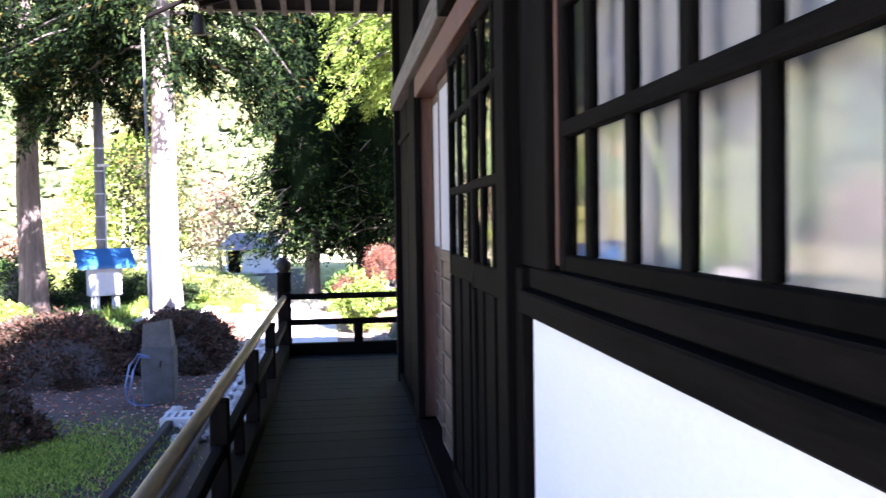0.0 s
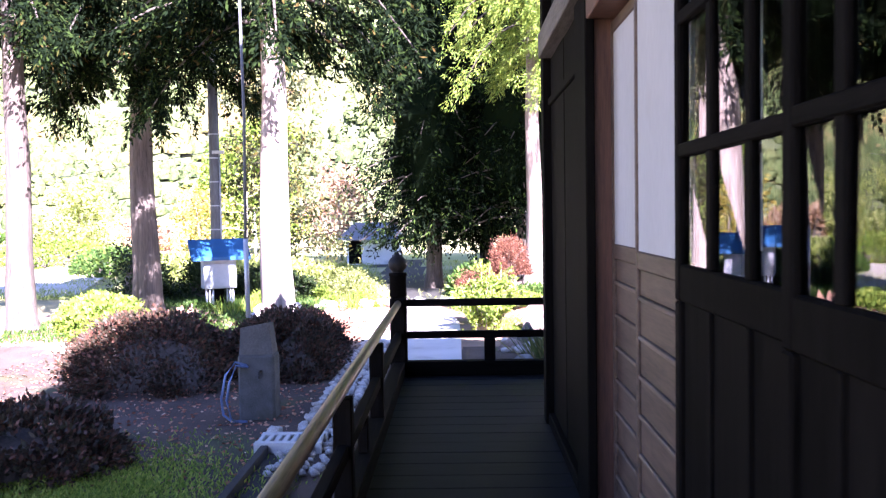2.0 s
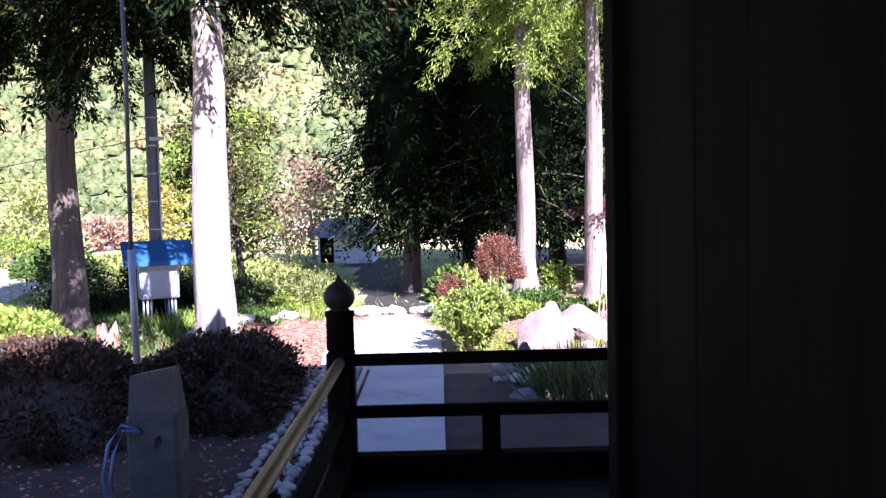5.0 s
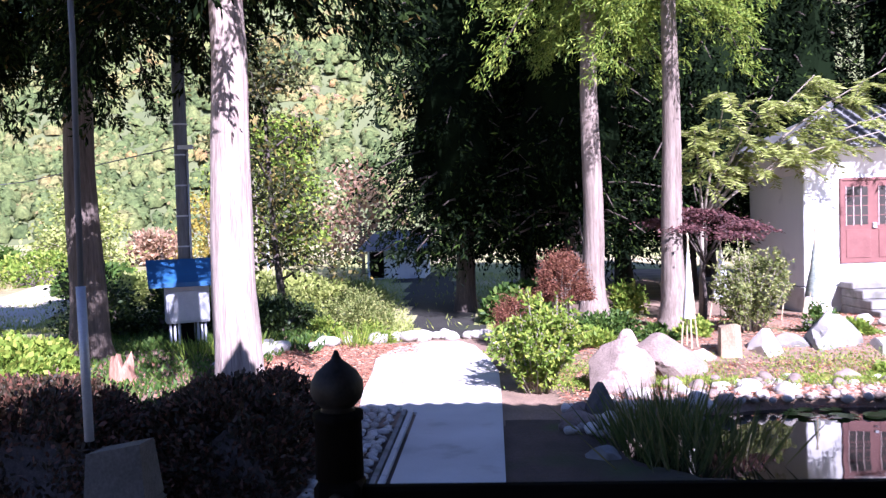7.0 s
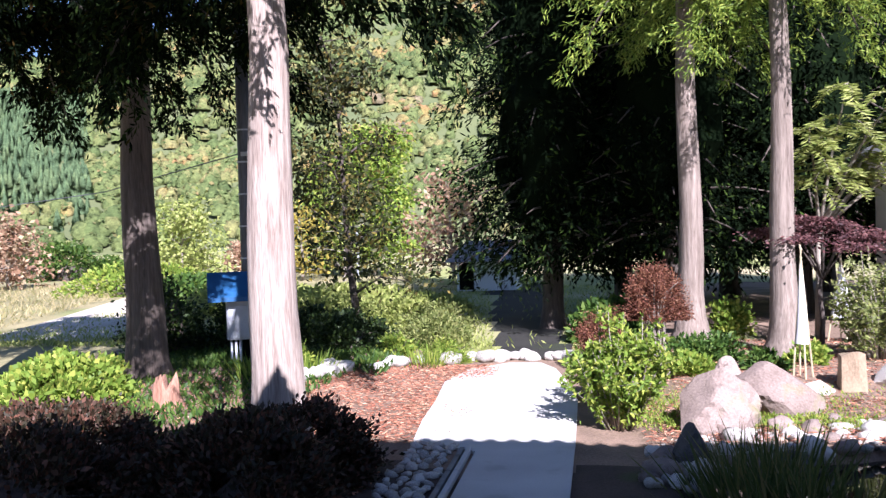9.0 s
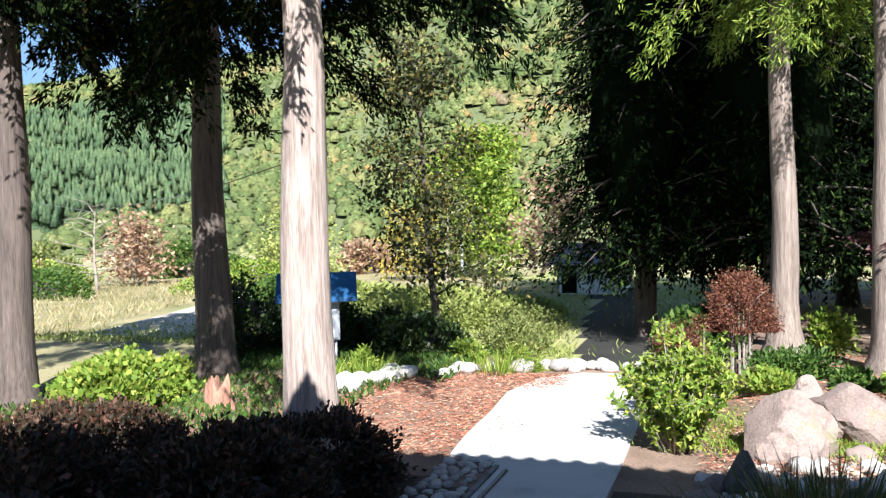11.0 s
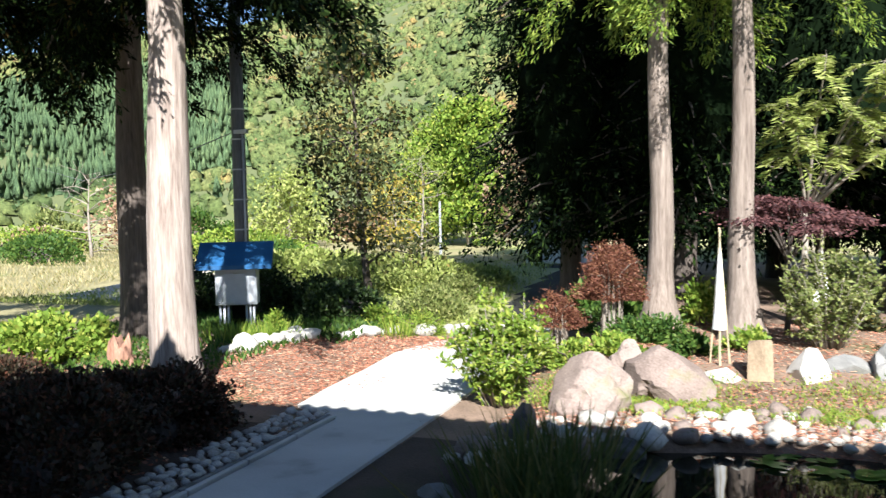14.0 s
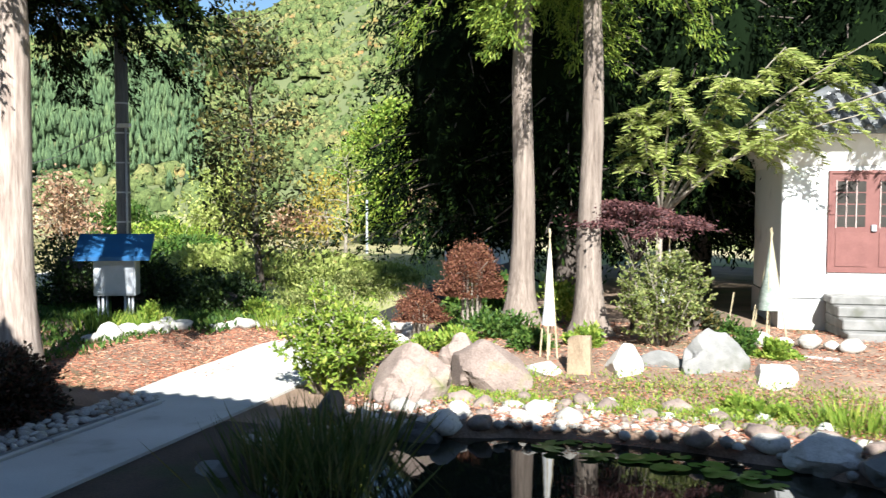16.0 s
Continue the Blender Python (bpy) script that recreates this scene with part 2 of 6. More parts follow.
MAPLELEAF = leafage("purple_maple_leaves", [(0.0, (0.05, 0.022, 0.026)), (0.6, (0.11, 0.048, 0.05)), (1.0, (0.2, 0.09, 0.085))], 0.3)
GREENLEAF = leafage("bright_green_leaves", [(0.0, (0.10, 0.18, 0.022)), (0.6, (0.23, 0.33, 0.05)), (1.0, (0.42, 0.45, 0.09))], 0.4)
MIDLEAF = leafage("mid_green_leaves", [(0.0, (0.03, 0.07, 0.015)), (0.6, (0.07, 0.14, 0.025)), (1.0, (0.14, 0.2, 0.04))], 0.35)
# Shrub leaves darkened: shade under the cedars is put into the leaf colour.
SHADELEAF = leafage("shade_dark_shrub_leaves", [(0.0, (0.012, 0.024, 0.008)), (0.8, (0.03, 0.055, 0.014)), (1.0, (0.08, 0.12, 0.025))], 0.15)
OLIVELEAF = leafage("olive_leaves", [(0.0, (0.025, 0.034, 0.012)), (0.7, (0.06, 0.07, 0.024)), (1.0, (0.2, 0.155, 0.04))], 0.3)
PALEOLIVE = leafage("pale_olive_leaves", [(0.0, (0.09, 0.12, 0.03)), (0.6, (0.2, 0.24, 0.07)), (1.0, (0.36, 0.36, 0.14))], 0.35)
DRYLEAF = leafage("dry_grass_blades", [(0.0, (0.16, 0.17, 0.06)), (0.5, (0.34, 0.29, 0.14)), (1.0, (0.5, 0.42, 0.24))], 0.3)
YELLOWLEAF = leafage("yellow_leaves", [(0.0, (0.25, 0.2, 0.04)), (1.0, (0.5, 0.4, 0.08))], 0.4)
FEATHERLEAF = leafage("pale_feathery_leaves", [(0.0, (0.17, 0.22, 0.05)), (0.6, (0.32, 0.37, 0.1)), (1.0, (0.46, 0.48, 0.17))], 0.4)
LILY = leafage("lily_pads", [(0.0, (0.05, 0.13, 0.015)), (1.0, (0.2, 0.33, 0.04))], 0.2, 0.35)
REED = leafage("reed_blades", [(0.0, (0.05, 0.08, 0.02)), (0.7, (0.1, 0.13, 0.035)), (1.0, (0.24, 0.2, 0.08))], 0.3)
AUTUMNLEAF = leafage("pinkish_autumn_leaves", [(0.0, (0.2, 0.11, 0.07)), (0.5, (0.36, 0.22, 0.14)), (1.0, (0.5, 0.4, 0.26))], 0.3)
LITTER = leafage("fallen_leaves", [(0.0, (0.2, 0.075, 0.05)), (0.55, (0.42, 0.17, 0.105)), (0.85, (0.55, 0.3, 0.19)), (1.0, (0.62, 0.46, 0.32))], 0.1, 0.85)
# Mountain greens paled and greyed: distance haze put into the base colours.
FARFOREST = crowns("hazed_autumn_forest", [(0.0, (0.065, 0.095, 0.04)), (0.3, (0.095, 0.13, 0.05)), (0.55, (0.13, 0.16, 0.062)), (0.72, (0.175, 0.185, 0.075)), (0.82, (0.2, 0.185, 0.085)), (0.9, (0.25, 0.19, 0.075)), (0.96, (0.27, 0.165, 0.08)), (1.0, (0.2, 0.165, 0.11))])
FARCEDAR = crowns("hazed_cedar_plantation", [(0.0, (0.07, 0.115, 0.065)), (0.6, (0.1, 0.155, 0.08)), (1.0, (0.14, 0.195, 0.095))], 1.3)
FARTUFT = leafage("hazed_leaf_clumps", [(0.0, (0.05, 0.08, 0.03)), (0.5, (0.12, 0.15, 0.055)), (0.85, (0.19, 0.2, 0.08)), (1.0, (0.24, 0.18, 0.085))], 0.1, 0.95, 0.05)
HILLGROUND = surface("hill_undergrowth", (0.08, 0.105, 0.045), (0.14, 0.155, 0.065), 0.95, (0.05, 0.05, 0.05), 4, 0.6, 0.3)
WATER, _n, _l, _b = principled("pond_water", 0.03)
_b.inputs["Base Color"].default_value = (0.012, 0.014, 0.010, 1)
_nz, _bp = _n.new("ShaderNodeTexNoise"), _n.new("ShaderNodeBump")
_nz.inputs["Scale"].default_value, _bp.inputs["Strength"].default_value, _bp.inputs["Distance"].default_value = 5.0, 0.3, 0.012
_l.new(_nz.outputs[0], _bp.inputs["Height"])
_l.new(_bp.outputs[0], _b.inputs["Normal"])


# ---- shapes ----
class Shape:
    """Gathers faces; made into one mesh."""

    def __init__(self):
        self.v, self.f = [], []

    def add(self, verts, faces):
        k = len(self.v)
        self.v.extend(tuple(p) for p in verts)
        self.f.extend(tuple(k + i for i in f) for f in faces)
        return self

    def box(self, x0, x1, y0, y1, z0, z1, c=0.006):
        """A box with its upright and level edges broken by c."""
        c = min(c, (x1 - x0) / 4, (y1 - y0) / 4, (z1 - z0) / 4)
        vs, idx = [], {}
        for a in range(2):
            for b in range(2):
                for d in range(2):
                    for k in range(3):
                        p = [(x0, x1)[a], (y0, y1)[b], (z0, z1)[d]]
                        s = (1 - 2 * a, 1 - 2 * b, 1 - 2 * d)
                        for j in range(3):
                            if j != k:
                                p[j] += s[j] * c
                        idx[a, b, d, k] = len(vs)
                        vs.append(p)
        fs = []
        for k in range(3):
            i, j = (k + 1) % 3, (k + 2) % 3
            for e in range(2):
                loop = []
                for p, q in ((0, 0), (1, 0), (1, 1), (0, 1)):
                    key = [0, 0, 0]
                    key[k], key[i], key[j] = e, p, q
                    loop.append(idx[(*key, k)])
                fs.append(loop if e else loop[::-1])
            for p in range(2):
                for q in range(2):
                    a, b = [0, 0, 0], [0, 0, 0]
                    a[i] = b[i] = p
                    a[j] = b[j] = q
                    b[k] = 1
                    lp = [idx[(*a, i)], idx[(*b, i)], idx[(*b, j)], idx[(*a, j)]]
                    fs.append(lp if p == q else lp[::-1])
        for a in range(2):
            for b in range(2):
                for d in range(2):
                    lp = [idx[a, b, d, 0], idx[a, b, d, 1], idx[a, b, d, 2]]
                    fs.append(lp if (a + b + d) % 2 else lp[::-1])
        return self.add(vs, fs)

    def tube(self, pts, radii, sides=8, wobble=0.0, rng=None):
        """A round limb along points, each with its radius, closed at both ends."""
        pts = [Vector(p) for p in pts]
        vs, fs = [], []
        for i, p in enumerate(pts):
            d = (pts[min(i + 1, len(pts) - 1)] - pts[max(i - 1, 0)]).normalized()
            u = d.orthogonal().normalized() if abs(d.z) < 0.9 else Vector((1, 0, 0)).cross(d).normalized()
            w = d.cross(u)
            for k in range(sides):
                a = 2 * math.pi * k / sides
                r = radii[i] * (1 + (rng.uniform(-wobble, wobble) if rng else 0))
                vs.append(p + (u * math.cos(a) + w * math.sin(a)) * r)
        n = len(pts)
        for i in range(n - 1):
            for k in range(sides):
                fs.append((i * sides + k, i * sides + (k + 1) % sides, (i + 1) * sides + (k + 1) % sides, (i + 1) * sides + k))
        fs.append(tuple(range(sides))[::-1])
        fs.append(tuple((n - 1) * sides + k for k in range(sides)))
        return self.add(vs, fs)

    def lathe(self, prof, x=0, y=0, sides=20):
        return self.tube([(x, y, z) for z, r in prof], [r for z, r in prof], sides)

    def rock(self, c, size, rng, rough=0.25, cuts=2):
        """A rounded stone with flats."""
        bm = bmesh.new()
        bmesh.ops.create_icosphere(bm, subdivisions=cuts, radius=1.0)
        seed = Vector((rng.uniform(-99, 99), rng.uniform(-99, 99), rng.uniform(-99, 99)))
        turn = Matrix.Rotation(rng.uniform(0, 6.28), 3, "Z")
        planes = [(Vector((rng.uniform(-1, 1), rng.uniform(-1, 1), rng.uniform(-0.3, 1))).normalized(), rng.uniform(0.58, 0.9)) for _ in range(5 if cuts < 4 else 11)]
        vs = []
        for v in bm.verts:
            p = v.co * (1 + rough * noise.noise(v.co * 1.4 + seed) + 0.35 * rough * noise.noise(v.co * 4 + seed))
            for nn, d in planes:
                o = p.dot(nn) - d
                if o > 0:
                    p = p - nn * o * (0.85 if cuts < 4 else 0.97)
            p = turn @ p
            vs.append((c[0] + p.x * size[0], c[1] + p.y * size[1], c[2] + p.z * size[2]))
        fs = [[v.index for v in f.verts] for f in bm.faces]
        bm.free()
        return self.add(vs, fs)

    def mesh(self, name, material, smooth=False):
        me = bpy.data.meshes.new(name)
        me.from_pydata(self.v, [], self.f)
        me.materials.append(material)
        if smooth:
            me.shade_smooth()
        me.update()
        return me


def thing(name, label, category, at=(0, 0, 0), group="", turn=0.0):
    ob = new(name)
    ob.matrix_basis = pose(*at, 0, 0, turn)
    return tagged(ob, label, category, group)


def part(name, shape, material, parent, label="", smooth=False):
    """Links a shape as one mesh under a thing or a part; its points are in the thing's own space."""
    ob = new(name, shape if isinstance(shape, bpy.types.Mesh) else shape.mesh(name, material, smooth))
    ob.parent = parent
    return tagged(ob, label)


def solid(name, shape, material, label, category, kind="", group="", smooth=False):
    return tagged(new(name, shape.mesh(name, material, smooth)), label, category, group, kind)


def leaves(name, material, pts, dirs, length, width, rng, jitter=0.35, normals=None):
    """One mesh of folded pointed leaves at pts along dirs, sizes varied."""
    pts, dirs = np.asarray(pts, float), np.asarray(dirs, float)
    n = len(pts)
    dirs = dirs / np.maximum(np.linalg.norm(dirs, axis=1, keepdims=True), 1e-6)
    side = np.cross(dirs, rng.normal(size=(n, 3)) if normals is None else normals)
    side /= np.maximum(np.linalg.norm(side, axis=1, keepdims=True), 1e-6)
    up = np.cross(side, dirs)
    ln = length * (1 + jitter * rng.uniform(-1, 1, (n, 1)))
    wd = width * (1 + jitter * rng.uniform(-1, 1, (n, 1)))
    v = np.empty((n, 4, 3))
    v[:, 0] = pts
    v[:, 1] = pts + dirs * ln * 0.5 + side * wd * 0.5 + up * wd * 0.12
    v[:, 2] = pts + dirs * ln
    v[:, 3] = pts + dirs * ln * 0.5 - side * wd * 0.5 + up * wd * 0.12
    me = bpy.data.meshes.new(name)
    me.vertices.add(n * 4)
    me.vertices.foreach_set("co", v.ravel())
    me.loops.add(n * 4)
    me.loops.foreach_set("vertex_index", np.arange(n * 4, dtype=np.int32))
    me.polygons.add(n)
    me.polygons.foreach_set("loop_start", np.arange(0, n * 4, 4, dtype=np.int32))
    me.polygons.foreach_set("loop_total", np.full(n, 4, dtype=np.int32))
    me.materials.append(material)
    me.update(calc_edges=True)
    return me


def smooth01(t):
    t = max(0.0, min(1.0, t))
    return t * t * (3 - 2 * t)


def pond_depth(x, y):
    d = ((x - 4.3) / 3.1) ** 2 + ((y - 16.4) / 1.75) ** 2
    return smooth01((1.12 - d) / 0.35)


def ground_z(x, y):
    """The lie of the land: flat garden, a low terrace behind the pond, the pond's hollow."""
    z = -1.0
    z += 0.30 * smooth01((x - 0.6) / 1.2) * smooth01((y - 19.6) / 1.4)
    z += 0.16 * smooth01((-2.6 - x) / 1.5) * smooth01((y - 15.5) / 3.0) * smooth01((30 - y) / 6)
    z -= 0.5 * pond_depth(x, y)
    if y > 12 and not (-1.5 < x < 0.1):
        z += 0.05 * noise.noise(Vector((x * 0.5, y * 0.5, 3.0)))
    far = max(0.0, math.hypot(x, y - 15) - 60)
    return z - 0.01 * min(far, 100)


# ---- the ground ----
def build_ground():
    xs = [-700, -400, -250, -150, -90, -60, -40, -30, -24, -20, -17] + [-15 + 0.3 * i for i in range(101)] + [17, 20, 24, 30, 40, 60, 90, 150, 250, 400, 700]
    ys = [-700, -300, -120, -60, -30, -15, -8, -3, 2, 6, 8] + [9 + 0.3 * i for i in range(74)] + [33, 36, 40, 46, 54, 64, 80, 100, 140, 200, 300, 450, 700]
    v = [(x, y, ground_z(x, y)) for y in ys for x in xs]
    nx = len(xs)
    f = [(j * nx + i, j * nx + i + 1, (j + 1) * nx + i + 1, (j + 1) * nx + i) for j in range(len(ys) - 1) for i in range(nx - 1)]
    me = bpy.data.meshes.new("ground")
    me.from_pydata(v, [], f)
    me.materials.append(EARTH)
    me.materials.append(GRASSGROUND)
    me.materials.append(DRYGRASS)
    me.materials.append(SOIL)
    me.materials.append(TRAILSHADE)
    for p in me.polygons:
        c = p.center
        if c.y > 25.6 + 0.5 * math.sin(c.x) and c.x < 0.5 or c.x < -9.8 or c.y > 40 or c.y < 2 or c.x > 14:
            p.material_index = 2 if c.x < -9.5 and c.y < 60 else 1
        # strip of ground painted as dark as the grove's shadow on the trail
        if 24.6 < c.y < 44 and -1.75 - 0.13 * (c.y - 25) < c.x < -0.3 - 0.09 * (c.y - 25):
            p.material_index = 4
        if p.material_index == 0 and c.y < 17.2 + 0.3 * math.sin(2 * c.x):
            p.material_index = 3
        p.use_smooth = True
    tagged(new("ground", me), "brown garden earth with leaf litter and grass", "ground", "", "structure")


build_ground()


def ribbon(name, left, right, z0, z1, material, label, category):
    """A flat slab between two edge lines."""
    s = Shape()
    n = len(left)
    vs = [(x, y, z1) for x, y in left] + [(x, y, z1) for x, y in right] + [(x, y, z0) for x, y in left] + [(x, y, z0) for x, y in right]
    fs = []
    for i in range(n - 1):
        fs.append((i, n + i, n + i + 1, i + 1))
        fs.append((2 * n + i, i, i + 1, 2 * n + i + 1))
        fs.append((n + i, 3 * n + i, 3 * n + i + 1, n + i + 1))
    fs += [(0, 2 * n, 3 * n, n), (n - 1, 2 * n - 1, 4 * n - 1, 3 * n - 1)]
    s.add(vs, fs)
    return tagged(new(name, s.mesh(name, material)), label, category, "", "structure")


ribbon("pavement", [(-1.13, 10.2), (-1.13, 17.75), (-1.95, 18.25), (-2.05, 19.2), (-2.12, 20.6), (-2.25, 22.0), (-2.0, 23.3), (-1.4, 23.95)],
       [(-0.03, 10.2), (-0.03, 17.75), (-0.03, 18.25), (-0.04, 19.2), (-0.06, 20.6), (-0.25, 22.0), (-0.5, 23.3), (-0.8, 23.95)], -1.1, -0.965, CONCRETE, "pale concrete garden path", "path")
ribbon("road", [(-12.6, -60), (-14.2, 10), (-14.6, 24.3), (-16.8, 32.7), (-21, 46)], [(-9.6, -60), (-10.2, 10), (-10.2, 20.5), (-11.9, 27.8), (-17.1, 45)], -1.2, -0.93, DIRTROAD, "pale dry dirt road", "road")
kerb = thing("kerb", "narrow pale concrete kerb strips beside the path", "kerb")
for i in range(8):
    part("strip", Shape().box(-1.245, -1.185, 10.3 + 0.95 * i, 10.3 + 0.95 * i + 0.93, -1.05, -0.945, 0.008), CONCRETE, kerb)
    part("strip", Shape().box(-1.33, -1.27, 10.3 + 0.95 * i, 10.3 + 0.95 * i + 0.93, -1.05, -0.95, 0.008), GREYSTONE, kerb)

# ---- the temple's veranda ----
WX, WY = 0.56, 7.95  # outer faces of the side wall and of the front wall
floor_ = tagged(new("floor", Shape().box(-0.66, 14.0, -5.0, 9.60, -0.12, -0.036).mesh("floor", DARKWOOD)), "dark wooden veranda floor of crosswise boards", "floor", "", "structure")
rng = random.Random(4)
y = -5.0
while y < 9.70:
    w = min(0.225, 9.74 - y)
    x1 = WX if y < WY - 0.1 else 13.9
    part("board", Shape().box(-0.72, x1, y, y + w - 0.004, -0.036, rng.uniform(-0.0025, 0.0), 0.004), DECK, floor_)
    y += w
posts_below = thing("veranda_supports", "dark square timber veranda supports on stones", "support")
for x, y in [(-0.6, 9.55), (-0.6, 7.7), (-0.6, 5.85), (-0.6, 4.0), (-0.6, 2.1), (-0.6, 0.2), (-0.6, -1.7), (1.5, 9.55), (3.6, 9.55), (5.7, 9.55), (7.8, 9.55), (9.9, 9.55)]:
    part("support_post", Shape().box(x - 0.06, x + 0.06, y - 0.06, y + 0.06, -0.95, -0.12), DARKWOOD, posts_below)
    part("base_stone", Shape().rock((x, y, -1.0), (0.17, 0.17, 0.09), rng), GREYSTONE, posts_below)
underfloor = Shape().box(WX + 0.02, WX + 0.1, -5, WY, -1.05, -0.12)
solid("wall_under_floor", underfloor, SHADEDARK, "dark boards under the veranda", "wall", "structure")


def railing():
    r = thing("railing", "low dark temple railing with worn brown top rail", "railing")
    part("top_rail", Shape().tube([(-0.6, -5.0, 0.66), (-0.6, 3.0, 0.665), (-0.6, 6.0, 0.66), (-0.6, 9.58, 0.655)], [0.032] * 4, 12), RAILWOOD, r, "worn brown round top rail", True)
    part("middle_rail", Shape().box(-0.628, -0.572, -5.0, 9.57, 0.33, 0.40), DARKWOOD_Y, r)
    part("bottom_rail", Shape().box(-0.655, -0.545, -5.0, 9.56, 0.002, 0.13), DARKWOOD_Y, r)
    part("top_rail", Shape().box(-0.55, 14.0, 9.592, 9.648, 0.625, 0.69, 0.012), DARKWOOD_X, r)
    part("middle_rail", Shape().box(-0.55, 14.0, 9.594, 9.646, 0.335, 0.40), DARKWOOD_X, r)
    part("bottom_rail", Shape().box(-0.54, 14.0, 9.565, 9.675, 0.002, 0.13), DARKWOOD_X, r)
    for i in range(9):
        yy = 7.55 - 1.62 * i
        part("rail_post", Shape().box(-0.645, -0.555, yy - 0.045, yy + 0.045, 0.13, 0.615), DARKWOOD, r)
        part("strut", Shape().box(-0.63, -0.57, yy - 0.86, yy - 0.8, 0.13, 0.33), DARKWOOD, r)
    for i in range(9):
        xx = 0.22 + 1.62 * i
        part("strut", Shape().box(xx - 0.05, xx + 0.05, 9.59, 9.65, 0.13, 0.335), DARKWOOD, r)
    for i in range(6):
        xx = 2.9 + 2.2 * i
        part("rail_post", Shape().box(xx - 0.045, xx + 0.045, 9.575, 9.665, 0.13, 0.625), DARKWOOD, r)
    p = part("corner_post", Shape().box(-0.675, -0.525, 9.545, 9.695, 0.0, 0.72, 0.02), DARKWOOD, r)
    part("round_shaft", Shape().lathe([(0.72, 0.078), (0.9, 0.075), (0.905, 0.082), (0.93, 0.082), (0.935, 0.06)], -0.6, 9.62), DARKWOOD, p, "", True)
    part("finial", Shape().lathe([(0.935, 0.056), (0.945, 0.05), (0.955, 0.06), (0.975, 0.078), (1.0, 0.086), (1.03, 0.084), (1.06, 0.066), (1.085, 0.038), (1.1, 0.018), (1.125, 0.007), (1.13, 0.002)], -0.6, 9.62), BRONZE, p, "onion-shaped dark finial", True)


railing()


# ---- the temple's walls ----
def box_part(name, parent, x0, x1, y0, y1, z0, z1, material, label=""):
    return part(name, Shape().box(x0, x1, y0, y1, z0, z1), material, parent, label)


side_wall = thing("wall_west", "dark timber temple side wall with white plaster below windows", "wall")
side_wall["kind"] = "structure"
B = lambda name, y0, y1, z0, z1, mat_, x0=WX, x1=WX + 0.14, label="": box_part(name, side_wall, x0, x1, y0, y1, z0, z1, mat_, label)
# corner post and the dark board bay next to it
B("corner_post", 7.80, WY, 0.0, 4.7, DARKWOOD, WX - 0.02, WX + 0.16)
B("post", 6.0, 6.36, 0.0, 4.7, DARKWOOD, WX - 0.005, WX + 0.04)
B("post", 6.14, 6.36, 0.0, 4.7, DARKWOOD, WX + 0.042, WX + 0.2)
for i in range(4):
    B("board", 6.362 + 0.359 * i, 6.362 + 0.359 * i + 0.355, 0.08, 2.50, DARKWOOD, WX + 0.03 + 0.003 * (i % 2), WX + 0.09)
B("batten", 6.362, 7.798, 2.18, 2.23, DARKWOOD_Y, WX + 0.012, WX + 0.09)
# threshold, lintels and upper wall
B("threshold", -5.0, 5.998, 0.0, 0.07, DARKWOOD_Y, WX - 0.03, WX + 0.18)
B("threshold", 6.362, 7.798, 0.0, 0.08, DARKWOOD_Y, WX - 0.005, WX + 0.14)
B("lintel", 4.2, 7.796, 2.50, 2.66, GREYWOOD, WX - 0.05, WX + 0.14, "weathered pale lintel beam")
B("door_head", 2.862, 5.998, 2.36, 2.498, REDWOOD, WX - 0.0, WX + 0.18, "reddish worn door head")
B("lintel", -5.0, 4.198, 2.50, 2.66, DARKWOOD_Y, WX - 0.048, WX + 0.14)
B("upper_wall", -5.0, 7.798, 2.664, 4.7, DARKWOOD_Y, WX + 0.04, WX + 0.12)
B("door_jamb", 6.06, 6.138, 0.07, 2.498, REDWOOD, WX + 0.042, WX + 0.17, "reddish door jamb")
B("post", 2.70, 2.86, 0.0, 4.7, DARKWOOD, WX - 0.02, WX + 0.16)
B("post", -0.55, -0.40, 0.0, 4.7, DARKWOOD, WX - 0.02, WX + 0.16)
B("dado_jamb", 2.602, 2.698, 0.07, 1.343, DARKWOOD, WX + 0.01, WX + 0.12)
# white plaster dado and sill below the window bay
for y0, y1 in ((-0.398, 2.60), (-5.0, -0.552)):
    B("plaster_panel", y0, y1, 0.072, 1.20, PLASTER, WX + 0.045, WX + 0.12, "white plaster panel")
    B("sill", y0, y1, 1.202, 1.275, DARKWOOD_Y, WX + 0.0, WX + 0.14)
    B("sill_beam", y0, y1, 1.278, 1.345, DARKWOOD_Y, WX + 0.035, WX + 0.14)


